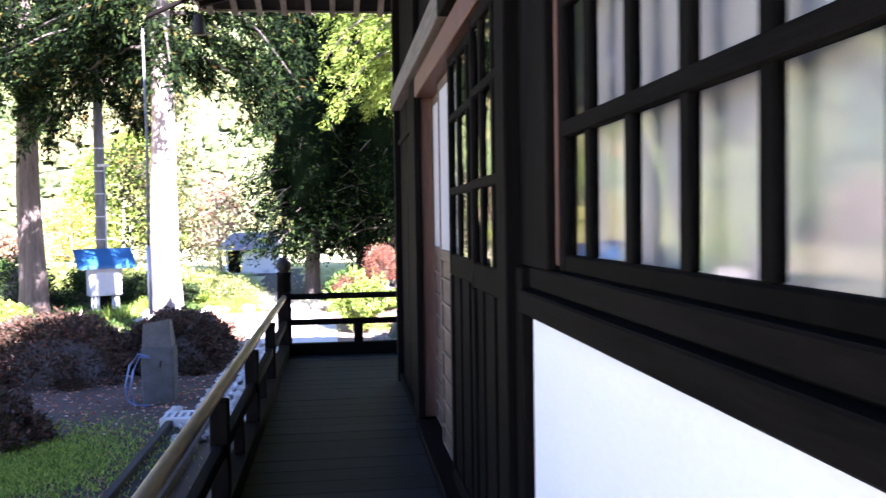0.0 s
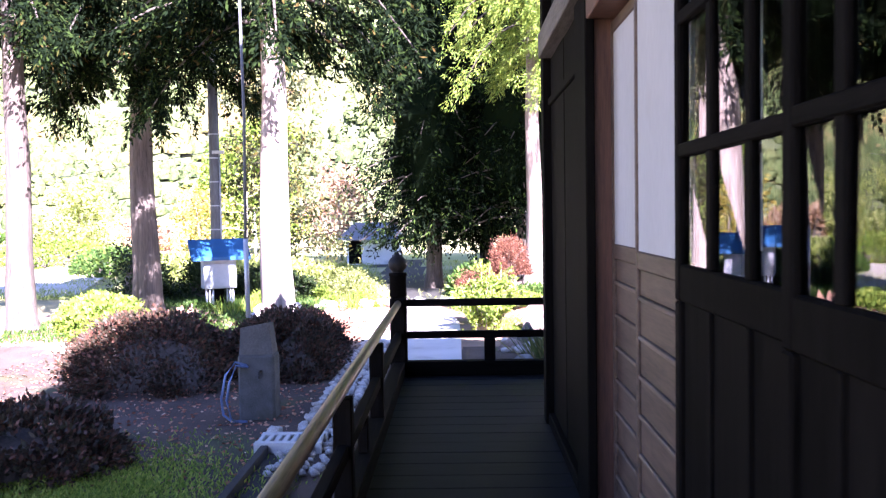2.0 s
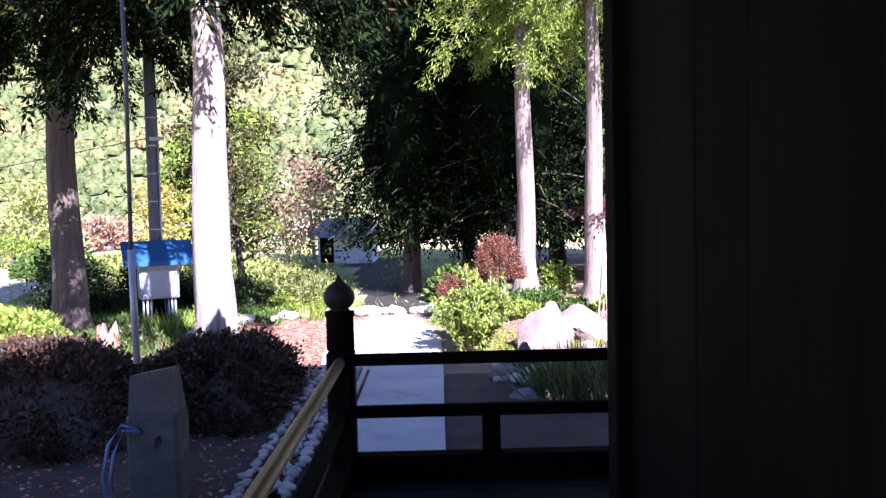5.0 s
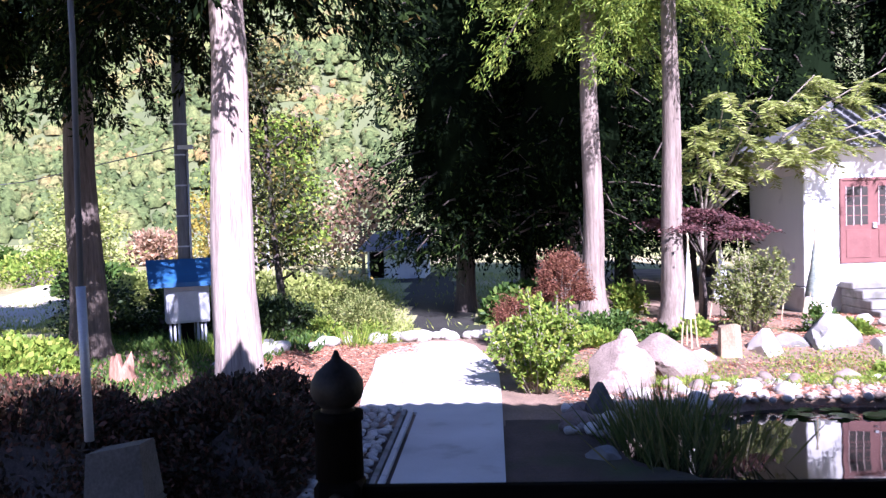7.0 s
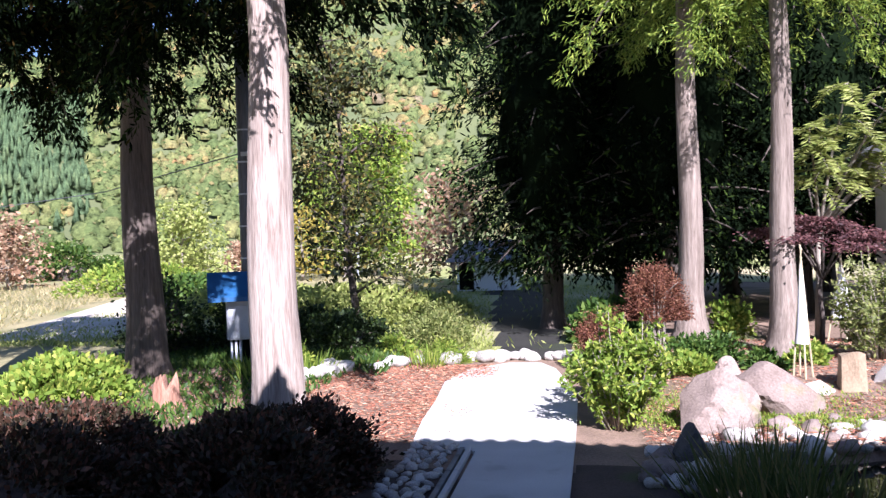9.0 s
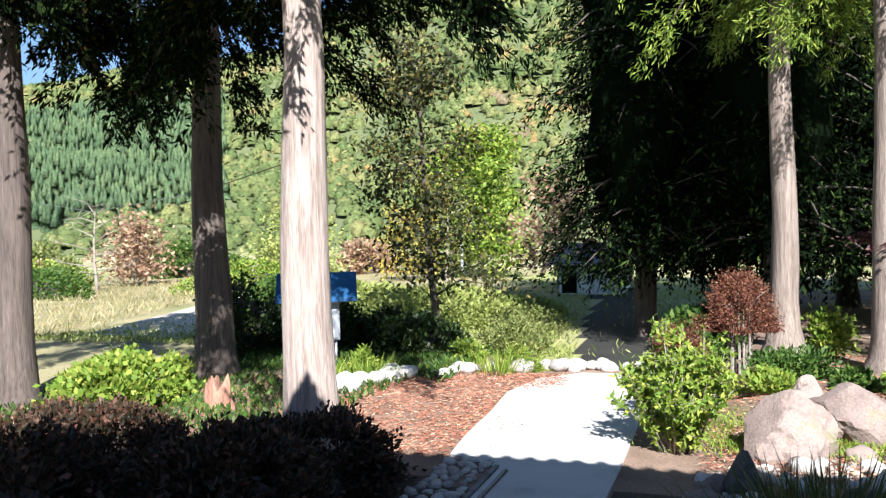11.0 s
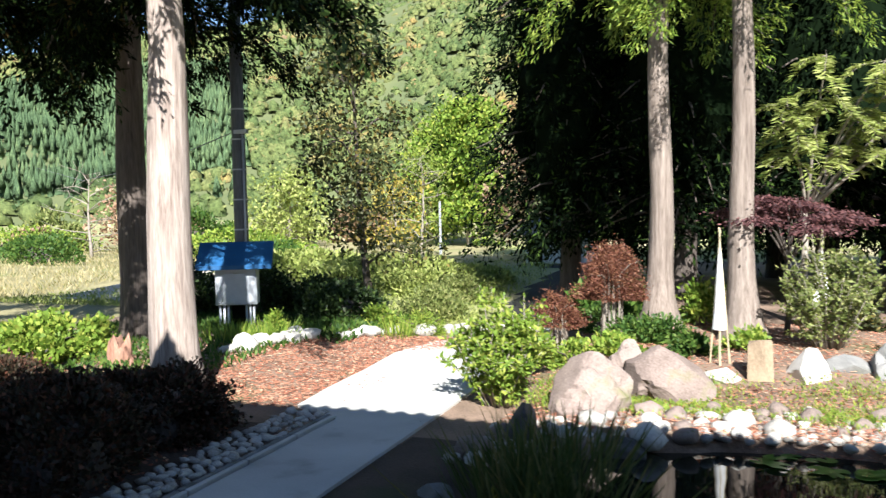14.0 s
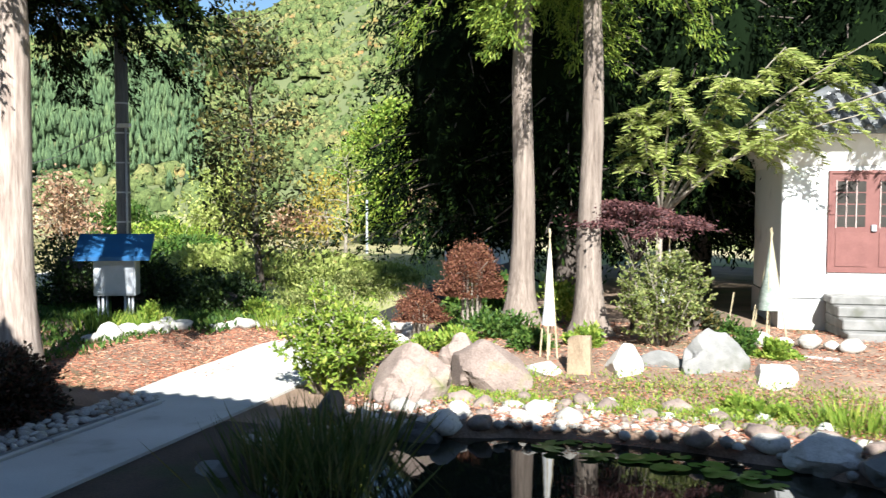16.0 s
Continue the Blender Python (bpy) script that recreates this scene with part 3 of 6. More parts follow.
def lattice_window(name, label, y0, y1, z0, z1, x, bars, rows, pane_mat, bottom=0.05, stile=0.05, muntin=0.045):
    """A sliding sash: frame, upright and level muntins, single panes."""
    w = thing(name, label, "window")
    w["kind"] = "structure"
    fr = part("window_frame", Shape().box(x, x + 0.035, y0, y0 + stile, z0, z1).box(x, x + 0.035, y1 - stile, y1, z0, z1)
              .box(x + 0.002, x + 0.033, y0 + stile, y1 - stile, z0, z0 + bottom).box(x + 0.002, x + 0.033, y0 + stile, y1 - stile, z1 - 0.05, z1), DARKWOOD, w)
    iy0, iy1, iz0, iz1 = y0 + stile, y1 - stile, z0 + bottom, z1 - 0.05
    for c in bars:
        part("muntin", Shape().box(x + 0.004, x + 0.03, c - muntin / 2, c + muntin / 2, iz0, iz1, 0.004), DARKWOOD, fr)
    for r in rows:
        part("muntin", Shape().box(x - 0.002, x + 0.028, iy0, iy1, r - muntin / 2, r + muntin / 2, 0.004), DARKWOOD_Y, fr)
    zs, ys = [iz0, *rows, iz1], [iy0, *sorted(bars), iy1]
    for a, b in zip(ys, ys[1:]):
        for c, d in zip(zs, zs[1:]):
            t1, t2 = rng.uniform(-0.002, 0.002), rng.uniform(-0.002, 0.002)
            g = part("pane", Shape().add([(x + 0.017 + t1, a, c), (x + 0.017 - t1, a, d), (x + 0.017 - t2, b, d), (x + 0.017 + t2, b, c)], [(0, 1, 2, 3)]), pane_mat, w)
            g.visible_shadow = False
    return w


lattice_window("window_1", "dark lattice window with pale paper behind glass", 0.25, 2.33, 1.345, 2.5, WX + 0.06, [2.07, 1.77, 1.472, 1.178, 0.881, 0.584], [1.74, 2.09], GLASS_SOFT)
lattice_window("window_2", "dark lattice window with pale paper behind glass", -0.395, 0.27, 1.345, 2.5, WX + 0.1, [-0.09], [1.74, 2.09], GLASS_SOFT)
B("window_jamb", 2.352, 2.698, 1.345, 2.498, DARKWOOD, WX + 0.03, WX + 0.12)
B("red_stile", 2.332, 2.35, 1.36, 2.498, REDWOOD, WX + 0.055, WX + 0.1)
screen = thing("paper_screen", "white paper screen behind the window glass", "screen")
part("paper", Shape().box(WX + 0.135, WX + 0.14, -0.39, 2.5, 1.28, 2.5, 0.001), PAPER, screen)
part("rail", Shape().box(WX + 0.142, WX + 0.17, -0.39, 2.69, 1.25, 1.3), DARKWOOD_Y, screen)


def glazed_door(name, y0, y1, x, bars):
    d = lattice_window(name, "dark sliding door with glass lattice over boarded panel", y0, y1, 1.20, 2.36, x, bars, [1.645, 2.03], GLASS, 0.11, 0.05, 0.04)
    d["category"] = "door"
    ys = [y0 + 0.05, *bars, y1 - 0.05]
    for a, b in zip(ys, ys[1:]):
        part("board", Shape().box(x + 0.016, x + 0.026, a, b - 0.002, 0.15, 1.2), DARKWOOD, d)
        part("batten", Shape().box(x + 0.004, x + 0.03, a - 0.012, a + 0.012, 0.15, 1.2, 0.003), DARKWOOD, d)
    part("stile", Shape().box(x, x + 0.035, y0, y0 + 0.05, 0.07, 1.198), DARKWOOD, d)
    part("stile", Shape().box(x, x + 0.035, y1 - 0.05, y1, 0.07, 1.198), DARKWOOD, d)
    part("bottom_rail", Shape().box(x, x + 0.034, y0 + 0.05, y1 - 0.05, 0.07, 0.15), DARKWOOD_Y, d)
    return d


glazed_door("door_1", 2.862, 3.66, WX + 0.02, [3.16, 3.42])
glazed_door("door_2", 3.63, 4.57, WX + 0.045, [3.94, 4.24])


def shoji(name, y0, y1, x):
    d = thing(name, "sliding door of white paper over brown wooden panels", "door")
    d["kind"] = "structure"
    part("stile", Shape().box(x, x + 0.032, y0, y0 + 0.035, 0.07, 2.358), SHOJIWOOD, d)
    part("stile", Shape().box(x, x + 0.032, y1 - 0.035, y1, 0.07, 2.358), SHOJIWOOD, d)
    part("top_rail", Shape().box(x + 0.002, x + 0.03, y0 + 0.035, y1 - 0.035, 2.30, 2.358), SHOJIWOOD, d)
    part("middle_rail", Shape().box(x + 0.001, x + 0.031, y0 + 0.035, y1 - 0.035, 1.24, 1.312), SHOJIWOOD, d)
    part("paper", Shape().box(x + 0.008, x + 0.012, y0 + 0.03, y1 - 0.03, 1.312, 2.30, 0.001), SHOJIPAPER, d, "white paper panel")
    zs = [0.043 + 0.155 * i for i in range(9)]
    zs[0], zs[-1] = 0.08, 1.25
    for a, b in zip(zs, zs[1:]):
        part("panel", Shape().box(x + 0.014, x + 0.02, y0 + 0.035, y1 - 0.035, a + 0.012, b - 0.002), SHOJIWOOD, d)
        part("slat", Shape().box(x + 0.003, x + 0.024, y0 + 0.035, y1 - 0.035, a - 0.009, a + 0.009, 0.004), SLATWOOD, d)
    part("finger_pull", Shape().box(x - 0.004, x + 0.002, y0 + 0.008, y0 + 0.026, 1.03, 1.17, 0.002), BAMBOO, d, "pale recessed finger pull")
    return d


shoji("door_3", 4.46, 5.34, WX + 0.085)
shoji("door_4", 5.30, 6.058, WX + 0.125)
inner = thing("inner_screen", "white paper screen with dark stiles inside the glass doors", "screen")
for k in range(6):
    y0 = 2.93 + 0.263 * k
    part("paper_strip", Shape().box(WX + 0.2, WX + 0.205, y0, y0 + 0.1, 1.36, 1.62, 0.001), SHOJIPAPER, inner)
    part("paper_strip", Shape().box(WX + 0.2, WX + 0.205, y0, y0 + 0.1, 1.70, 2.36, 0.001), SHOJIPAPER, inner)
    part("stile", Shape().box(WX + 0.19, WX + 0.22, y0 - 0.03, y0 - 0.002, 0.06, 2.4), DARKWOOD, inner)
    part("lower_panel", Shape().box(WX + 0.196, WX + 0.21, y0, y0 + 0.1, 0.06, 1.355), DARKWOOD, inner)
# a plain closed room behind; its dimness is also put into the colour
solid("wall_inner", Shape().box(3.2, 3.3, -5, WY - 0.2, -0.1, 4.7), SHADEDARK, "dark inner temple wall", "wall", "structure")
solid("ceiling_inner", Shape().box(WX + 0.14, 14, -5, WY - 0.2, 2.75, 2.8), SHADEDARK, "dark inner ceiling", "ceiling", "structure")
solid("floor_inner", Shape().box(WX + 0.14, 14, -5, WY - 0.2, -0.1, 0.05), SHADEDARK, "dark inner floor", "floor", "structure")
solid("wall_end", Shape().box(-0.7, 14, -5.2, -5.0, -1.05, 4.7), DARKWOOD, "plain dark wall closing the veranda", "wall", "structure")
front_wall = thing("wall_front", "dark timber temple front wall", "wall")
front_wall["kind"] = "structure"
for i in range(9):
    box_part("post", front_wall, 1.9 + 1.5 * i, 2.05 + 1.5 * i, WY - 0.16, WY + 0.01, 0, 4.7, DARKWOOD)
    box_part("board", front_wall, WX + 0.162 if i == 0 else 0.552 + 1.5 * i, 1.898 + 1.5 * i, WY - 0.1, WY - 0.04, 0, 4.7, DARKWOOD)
solid("wall_east", Shape().box(14, 14.15, -5, 9.6, -1.05, 4.7), DARKWOOD, "plain dark wall", "wall", "structure")

# ---- the temple's roof ----
EX, EY, EZ = -1.75, 11.7, 4.26  # eave edge: its side and front lines and underside


def roof():
    r = thing("temple_roof", "grey tiled temple roof with exposed dark rafters", "roof")
    r["kind"] = "structure"
    # soffit sloping up from the eaves to the walls, and the roof above it
    ins = 5.0
    s = Shape()
    o = [(EX, -7.0, EZ + 0.07), (16.0, -7.0, EZ + 0.07), (16.0, EY, EZ + 0.07), (EX, EY, EZ + 0.07)]
    i_ = [(EX + ins, -7.0, EZ + 1.3), (16.0, -7.0, EZ + 1.3), (16.0, EY - ins, EZ + 1.3), (EX + ins, EY - ins, EZ + 1.3)]
    t = [(p[0], p[1], p[2] + 0.37) for p in o]
    ti = [(EX + ins, -7.0, EZ + 3.2), (16.0, -7.0, EZ + 3.2), (16.0, EY - ins, EZ + 3.2), (EX + ins, EY - ins, EZ + 3.2)]
    part("soffit", Shape().add(o + i_, [(3, 2, 6, 7), (0, 3, 7, 4), (4, 7, 6, 5)]), DARKWOOD, r)
    part("roof_slab", Shape().add(t + ti, [(2, 3, 7, 6), (3, 0, 4, 7), (4, 5, 6, 7)]), TILE, r)
    ry, rz = 1.2, EZ + 6.0
    vx = EX + 2.1
    u = [(vx, EY - 0.1, EZ + 0.42), (16, EY - 0.1, EZ + 0.42), (16, ry, rz), (vx, ry, rz), (16, -10, EZ + 0.2), (vx, -10, EZ + 0.2)]
    part("main_roof", Shape().add(u + [(x, y, z - 0.16) for x, y, z in u], [(0, 1, 2, 3), (3, 2, 4, 5), (9, 8, 7, 6), (11, 10, 8, 9), (0, 3, 9, 6), (3, 5, 11, 9)]), TILE, r)
    part("gable_wall", Shape().add([(EX + 2.4, EY - 3, EZ + 0.9), (EX + 2.4, ry, rz - 0.2), (EX + 2.4, -9, EZ + 0.4)], [(0, 1, 2)]), DARKWOOD, r)
    part("fascia", Shape().box(EX, 16.0, EY - 0.05, EY, EZ + 0.06, EZ + 0.4), GREYWOOD, r)
    part("fascia", Shape().box(EX, EX + 0.05, -7, EY - 0.052, EZ + 0.06, EZ + 0.4), GREYWOOD, r)
    slope = 1.23 / ins
    for k in range(34):
        x = EX + 0.15 + 0.32 * k
        back = min(3.6, x - EX + 0.1)
        q = Shape()
        q.add([(x - 0.035, EY - 0.06, EZ), (x + 0.035, EY - 0.06, EZ), (x + 0.035, EY - 0.06, EZ + 0.068), (x - 0.035, EY - 0.06, EZ + 0.068),
               (x - 0.035, EY - back, EZ + slope * back), (x + 0.035, EY - back, EZ + slope * back), (x + 0.035, EY - back, EZ + 0.068 + slope * back), (x - 0.035, EY - back, EZ + 0.068 + slope * back)],
              [(0, 1, 2, 3), (7, 6, 5, 4), (0, 4, 5, 1), (1, 5, 6, 2), (2, 6, 7, 3), (3, 7, 4, 0)])
        part("rafter", q, GREYWOOD, r)
    for k in range(40):
        y = EY - 0.45 - 0.32 * k
        back = min(2.2, EY - y + 0.1)
        q = Shape()
        q.add([(EX + 0.06, y - 0.035, EZ), (EX + 0.06, y + 0.035, EZ), (EX + 0.06, y + 0.035, EZ + 0.068), (EX + 0.06, y - 0.035, EZ + 0.068),
               (EX + back, y - 0.035, EZ + slope * back), (EX + back, y + 0.035, EZ + slope * back), (EX + back, y + 0.035, EZ + 0.068 + slope * back), (EX + back, y - 0.035, EZ + 0.068 + slope * back)],
              [(3, 2, 1, 0), (4, 5, 6, 7), (1, 5, 4, 0), (2, 6, 5, 1), (3, 7, 6, 2), (0, 4, 7, 3)])
        part("rafter", q, DARKWOOD, r)
    # round eave tiles, whose row gives the scalloped edge
    cap = Shape().tube([(0, 0, 0), (0, -0.9, 0.34)], [0.07, 0.07], 10).mesh("eave_tile", TILE, True)
    for k in range(67):
        ob = part("eave_tile", cap, TILE, r)
        ob.location = (EX + 0.1 + 0.26 * k, EY + 0.015, EZ + 0.435)
    cap2 = Shape().tube([(0, 0, 0), (0.9, 0, 0.34)], [0.07, 0.07], 10).mesh("eave_tile", TILE, True)
    for k in range(60):
        ob = part("eave_tile", cap2, TILE, r)
        ob.location = (EX - 0.015, EY - 0.1 - 0.3 * k, EZ + 0.435)
    part("hip_ridge", Shape().tube([(EX + 0.2, EY - 0.2, EZ + 0.5), (EX + ins, EY - ins, EZ + 3.45)], [0.16, 0.16], 10), TILE, r, "", True)
    ox = EX + 1.2
    part("descending_ridge", Shape().tube([(ox + 0.21, EY - 0.25, EZ + 0.52), (ox + 0.21, EY - 5.2, EZ + 3.3)], [0.14, 0.14], 10), TILE, r, "", True)
    part("ridge_ornament", Shape().box(ox, ox + 0.42, EY - 0.28, EY - 0.12, EZ + 0.4, EZ + 0.75, 0.05).box(ox + 0.1, ox + 0.32, EY - 0.27, EY - 0.13, EZ + 0.7, EZ + 0.88, 0.05).lathe([(EZ + 0.86, 0.06), (EZ + 0.94, 0.05), (EZ + 1.02, 0.01)], ox + 0.21, EY - 0.2, 10), TILE, r)


roof()
spout = thing("rain_pipe", "thin grey rain pipe hanging from the eave gutter", "pipe")
part("spout", Shape().tube([(EX - 0.02, EY + 0.02, EZ + 0.3), (-2.45, 11.78, EZ + 0.0), (-2.52, 11.79, EZ - 0.15)], [0.035, 0.032, 0.022], 8), DARKWOOD, spout, "", True)
part("chain", Shape().tube([(-2.52, 11.79, EZ - 0.13), (-2.5, 11.79, 2.6), (-2.52, 11.79, 1.18)], [0.016, 0.018, 0.018], 8), POLEMAT, spout, "", True)
part("lower_pipe", Shape().tube([(-2.52, 11.79, 1.2), (-2.51, 11.79, 0.28)], [0.028, 0.028], 10), GREYMETAL, spout, "pale grey lower pipe", True)
bell = thing("wind_bell", "small dark bronze bell hanging under the eave", "bell")
part("bell_body", Shape().lathe([(3.98, 0.085), (4.0, 0.09), (4.12, 0.075), (4.22, 0.06), (4.25, 0.01)], -1.75, 11.55, 14), BRONZE, bell, "", True)
part("bell_hook", Shape().tube([(-1.75, 11.55, 4.25), (-1.75, 11.55, 4.33)], [0.008, 0.008], 6), BRONZE, bell)


# ---- trees ----
def cedar_crown(seed, z0, z1, rad, limbs, droop, sprays=12, per=16, length=0.26, width=0.045, full=0.0, spread=0.22, twig=0.5, taper=0.75):
    """Limbs and hanging sprays of a cedar, round the z axis."""
    r, g = random.Random(seed), np.random.default_rng(seed)
    wood, pts, dirs = Shape(), [], []
    for i in range(limbs):
        f = (i + r.random()) / limbs
        z = z0 + (z1 - z0) * f ** 1.15
        L = rad * (1 - taper * f) * r.uniform(0.65, 1.1) * (0.75 + 0.5 * min(1, f * 4) if not full else 1)
        a = i * 2.4 + r.uniform(-0.4, 0.4)
        d = droop * r.uniform(0.5, 1.4)
        line = []
        for k in range(5):
            s = k / 4
            line.append(Vector((math.cos(a) * L * s, math.sin(a) * L * s, z + 0.25 * L * s - d * L * s * s)))
        wood.tube(line, [0.05 * (1 - 0.18 * k) for k in range(5)], 5)
        for k in range(sprays):
            s = r.uniform(0.22, 1.0)
            q = s * 4
            j = min(3, int(q))
            c = line[j].lerp(line[j + 1], q - j)
            w = spread * (0.6 + s) * L / 2
            c = c + Vector((r.gauss(0, w), r.gauss(0, w), r.gauss(-0.08, 0.18)))
            ang = a + r.gauss(0, 0.7)
            out = np.array((math.cos(ang), math.sin(ang), r.uniform(-1.3, 0.15)))
            out /= np.linalg.norm(out)
            f_ = g.random((per, 1)) ** 0.8
            reach = twig * r.uniform(0.6, 1.4)
            base = np.array(c) + out * f_ * reach + np.array((0, 0, -0.45)) * reach * f_ ** 2 + g.normal(0, 0.05, (per, 3))
            pts.append(base)
            dirs.append(out * 0.8 + g.normal(0, 0.55, (per, 3)) + np.array((0, 0, -0.4)) * (0.4 + f_))
    return wood, np.concatenate(pts), np.concatenate(dirs), g


def cedar_trunk(seed, height, r0, bark, flare=1.5, lean=0.0):
    r = random.Random(seed)
    hs = [-0.15, 0.0, 0.12, 0.3, 0.6, 1.0, 1.6, 2.4, 3.4, 4.6, 6.0, 8.0, height]
    pts, rad = [], []
    for h in hs:
        pts.append((lean * h + 0.03 * math.sin(h * 1.3 + seed), 0.03 * math.cos(h * 1.1 + seed), h))
        rad.append(r0 * (1 + (flare - 1) * math.exp(-max(h, 0) / 0.35)) * (1 - 0.8 * max(h, 0) / (height * 1.05)))
    return Shape().tube(pts, rad, 18, 0.05, r)


CROWNS = {}


def cedar(x, y, r0, label, crown, height=13.0, bark=None, flare=1.5, turn=0.0, lean=0.0, seed=1, needle=None):
    z = ground_z(x, y)
    t = thing("cedar_tree", label, "tree", (x, y, z - 0.03), "cedars in the garden", turn)
    part("trunk", cedar_trunk(seed, height, r0, bark, flare, lean), bark or BARK, t, "", True)
    if crown not in CROWNS:
        wood, p, d, g = cedar_crown(*crown)
        CROWNS[crown] = (wood.mesh("limbs", BARKDARK, True), leaves("crown", needle or CEDAR, p, d, crown[8] if len(crown) > 8 else 0.26, crown[9] if len(crown) > 9 else 0.045, g))
    part("branching", CROWNS[crown][0], BARKDARK, t)
    part("crown", CROWNS[crown][1], CEDAR, t, "drooping green needle sprays")
    return t


HIGH = (11, 5.9, 11.8, 3.7, 46, 0.68, 48, 32, 0.14, 0.042, 0.0, 0.08, 0.42)
HIGH2 = (12, 5.9, 12.2, 3.6, 42, 0.68, 48, 32, 0.14, 0.042, 0.0, 0.08, 0.42)
RIGHT1 = (13, 6.5, 15.5, 2.3, 56, 0.8, 40, 34, 0.12, 0.024, 0.0, 0.1, 0.42)
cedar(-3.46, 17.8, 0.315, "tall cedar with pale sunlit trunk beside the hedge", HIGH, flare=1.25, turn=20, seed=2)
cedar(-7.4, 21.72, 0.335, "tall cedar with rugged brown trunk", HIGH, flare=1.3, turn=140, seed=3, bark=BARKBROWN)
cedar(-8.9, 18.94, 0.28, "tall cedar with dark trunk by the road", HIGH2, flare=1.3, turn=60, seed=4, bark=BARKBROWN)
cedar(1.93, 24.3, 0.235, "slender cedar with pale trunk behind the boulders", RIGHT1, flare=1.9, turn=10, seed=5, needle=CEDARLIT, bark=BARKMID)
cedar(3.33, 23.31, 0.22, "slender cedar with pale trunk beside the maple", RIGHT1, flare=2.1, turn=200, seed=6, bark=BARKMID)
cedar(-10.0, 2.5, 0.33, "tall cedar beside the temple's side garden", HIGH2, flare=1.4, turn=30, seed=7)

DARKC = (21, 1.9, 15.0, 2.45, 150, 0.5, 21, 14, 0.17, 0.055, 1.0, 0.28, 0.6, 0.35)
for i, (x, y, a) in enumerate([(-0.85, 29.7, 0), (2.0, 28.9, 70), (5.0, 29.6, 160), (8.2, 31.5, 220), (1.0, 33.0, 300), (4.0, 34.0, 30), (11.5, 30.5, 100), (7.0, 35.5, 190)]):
    t = cedar(x, y, 0.26, "dense cedar of the grove, shade put into its needle colour", DARKC, 16.0, BARKDARK, 1.4, a, 0, 30 + i, CEDARSHADE)
    # Opaque dark core, added to close see-through gaps in the crown.
    part("crown_core", Shape().tube([(0, 0, h) for h in (2.3, 2.8, 4, 5.5, 7, 9, 11, 13.5)], [0.4, 0.95, 1.25, 1.3, 1.25, 1.15, 0.9, 0.2], 14, 0.28, random.Random(i)), CEDARSHADE, t)


# ---- shrubs ----
def dome_points(g, n, rx, ry, rz, lumps, shell=0.25):
    """Points in the shell of a lumpy half ball, and outward directions."""
    d = g.normal(size=(n, 3))
    d /= np.linalg.norm(d, axis=1, keepdims=True)
    d[:, 2] = np.abs(d[:, 2]) * 0.98 - 0.02
    bump = np.ones(n)
    for _ in range(lumps):
        c = g.normal(size=3)
        c[2] = abs(c[2])
        c /= np.linalg.norm(c)
        bump += 0.16 * np.exp(-(1 - d @ c) * 14) - 0.004
    r = bump * (1 - shell * g.random(n) ** 2)
    return d * r[:, None] * (rx, ry, rz), d


def shrub(name, label, category, x, y, rx, ry, rz, material, n=5000, length=0.05, width=0.026, seed=1, stems=9, lumps=14, shell=0.3, group="", z=None, lift=0.0, core=0.78, clumps=0, tuft=0.16):
    g, r = np.random.default_rng(seed), random.Random(seed)
    t = thing(name, label, category, (x, y, (ground_z(x, y) if z is None else z) - 0.02), group, r.uniform(0, 360))
    for i in range(stems):
        a = 6.283 * i / stems + r.uniform(-0.3, 0.3)
        e = r.uniform(0.5, 0.85)
        fan = 0.3 if lift else 0.1
        s = Shape().tube([(fan * math.cos(a) * rx, fan * math.sin(a) * ry, 0), (0.45 * math.cos(a) * rx * e, 0.45 * math.sin(a) * ry * e, lift + rz * 0.45), (math.cos(a) * rx * e, math.sin(a) * ry * e, lift + rz * e * 0.8)], [0.022, 0.015, 0.006], 5)
        part("stem", s, BRANCH if lift else BARKDARK, t)
    p, d = dome_points(g, n, rx, ry, rz, lumps, shell)
    if clumps:
        c, cd = dome_points(g, clumps, rx * (1.02 - tuft), ry * (1.02 - tuft), rz * (1.04 - tuft), 4, 0.55 if tuft > 0.1 else 0.2)
        pick = g.integers(0, clumps, n)
        p = c[pick] + g.normal(0, tuft, (n, 3)) * (rx, ry, 0.7 * rz)
        p[:, 2] = np.maximum(p[:, 2], 0.03)
        d = cd[pick] + np.array((0, 0, 0.2))
    p[:, 2] += lift
    part("foliage", leaves("foliage", material, p, d + g.normal(0, 0.7, d.shape), length, width, g), material, t)
    if core:
        # Dark lump added inside so the bush can't be seen through.
        c = Shape().rock((0, 0, lift + 0.1 * rz), (rx * core, ry * core, rz * core), r, 0.2, 3)
        part("bush_core", c, BARKDARK, t, "", True)
    return t


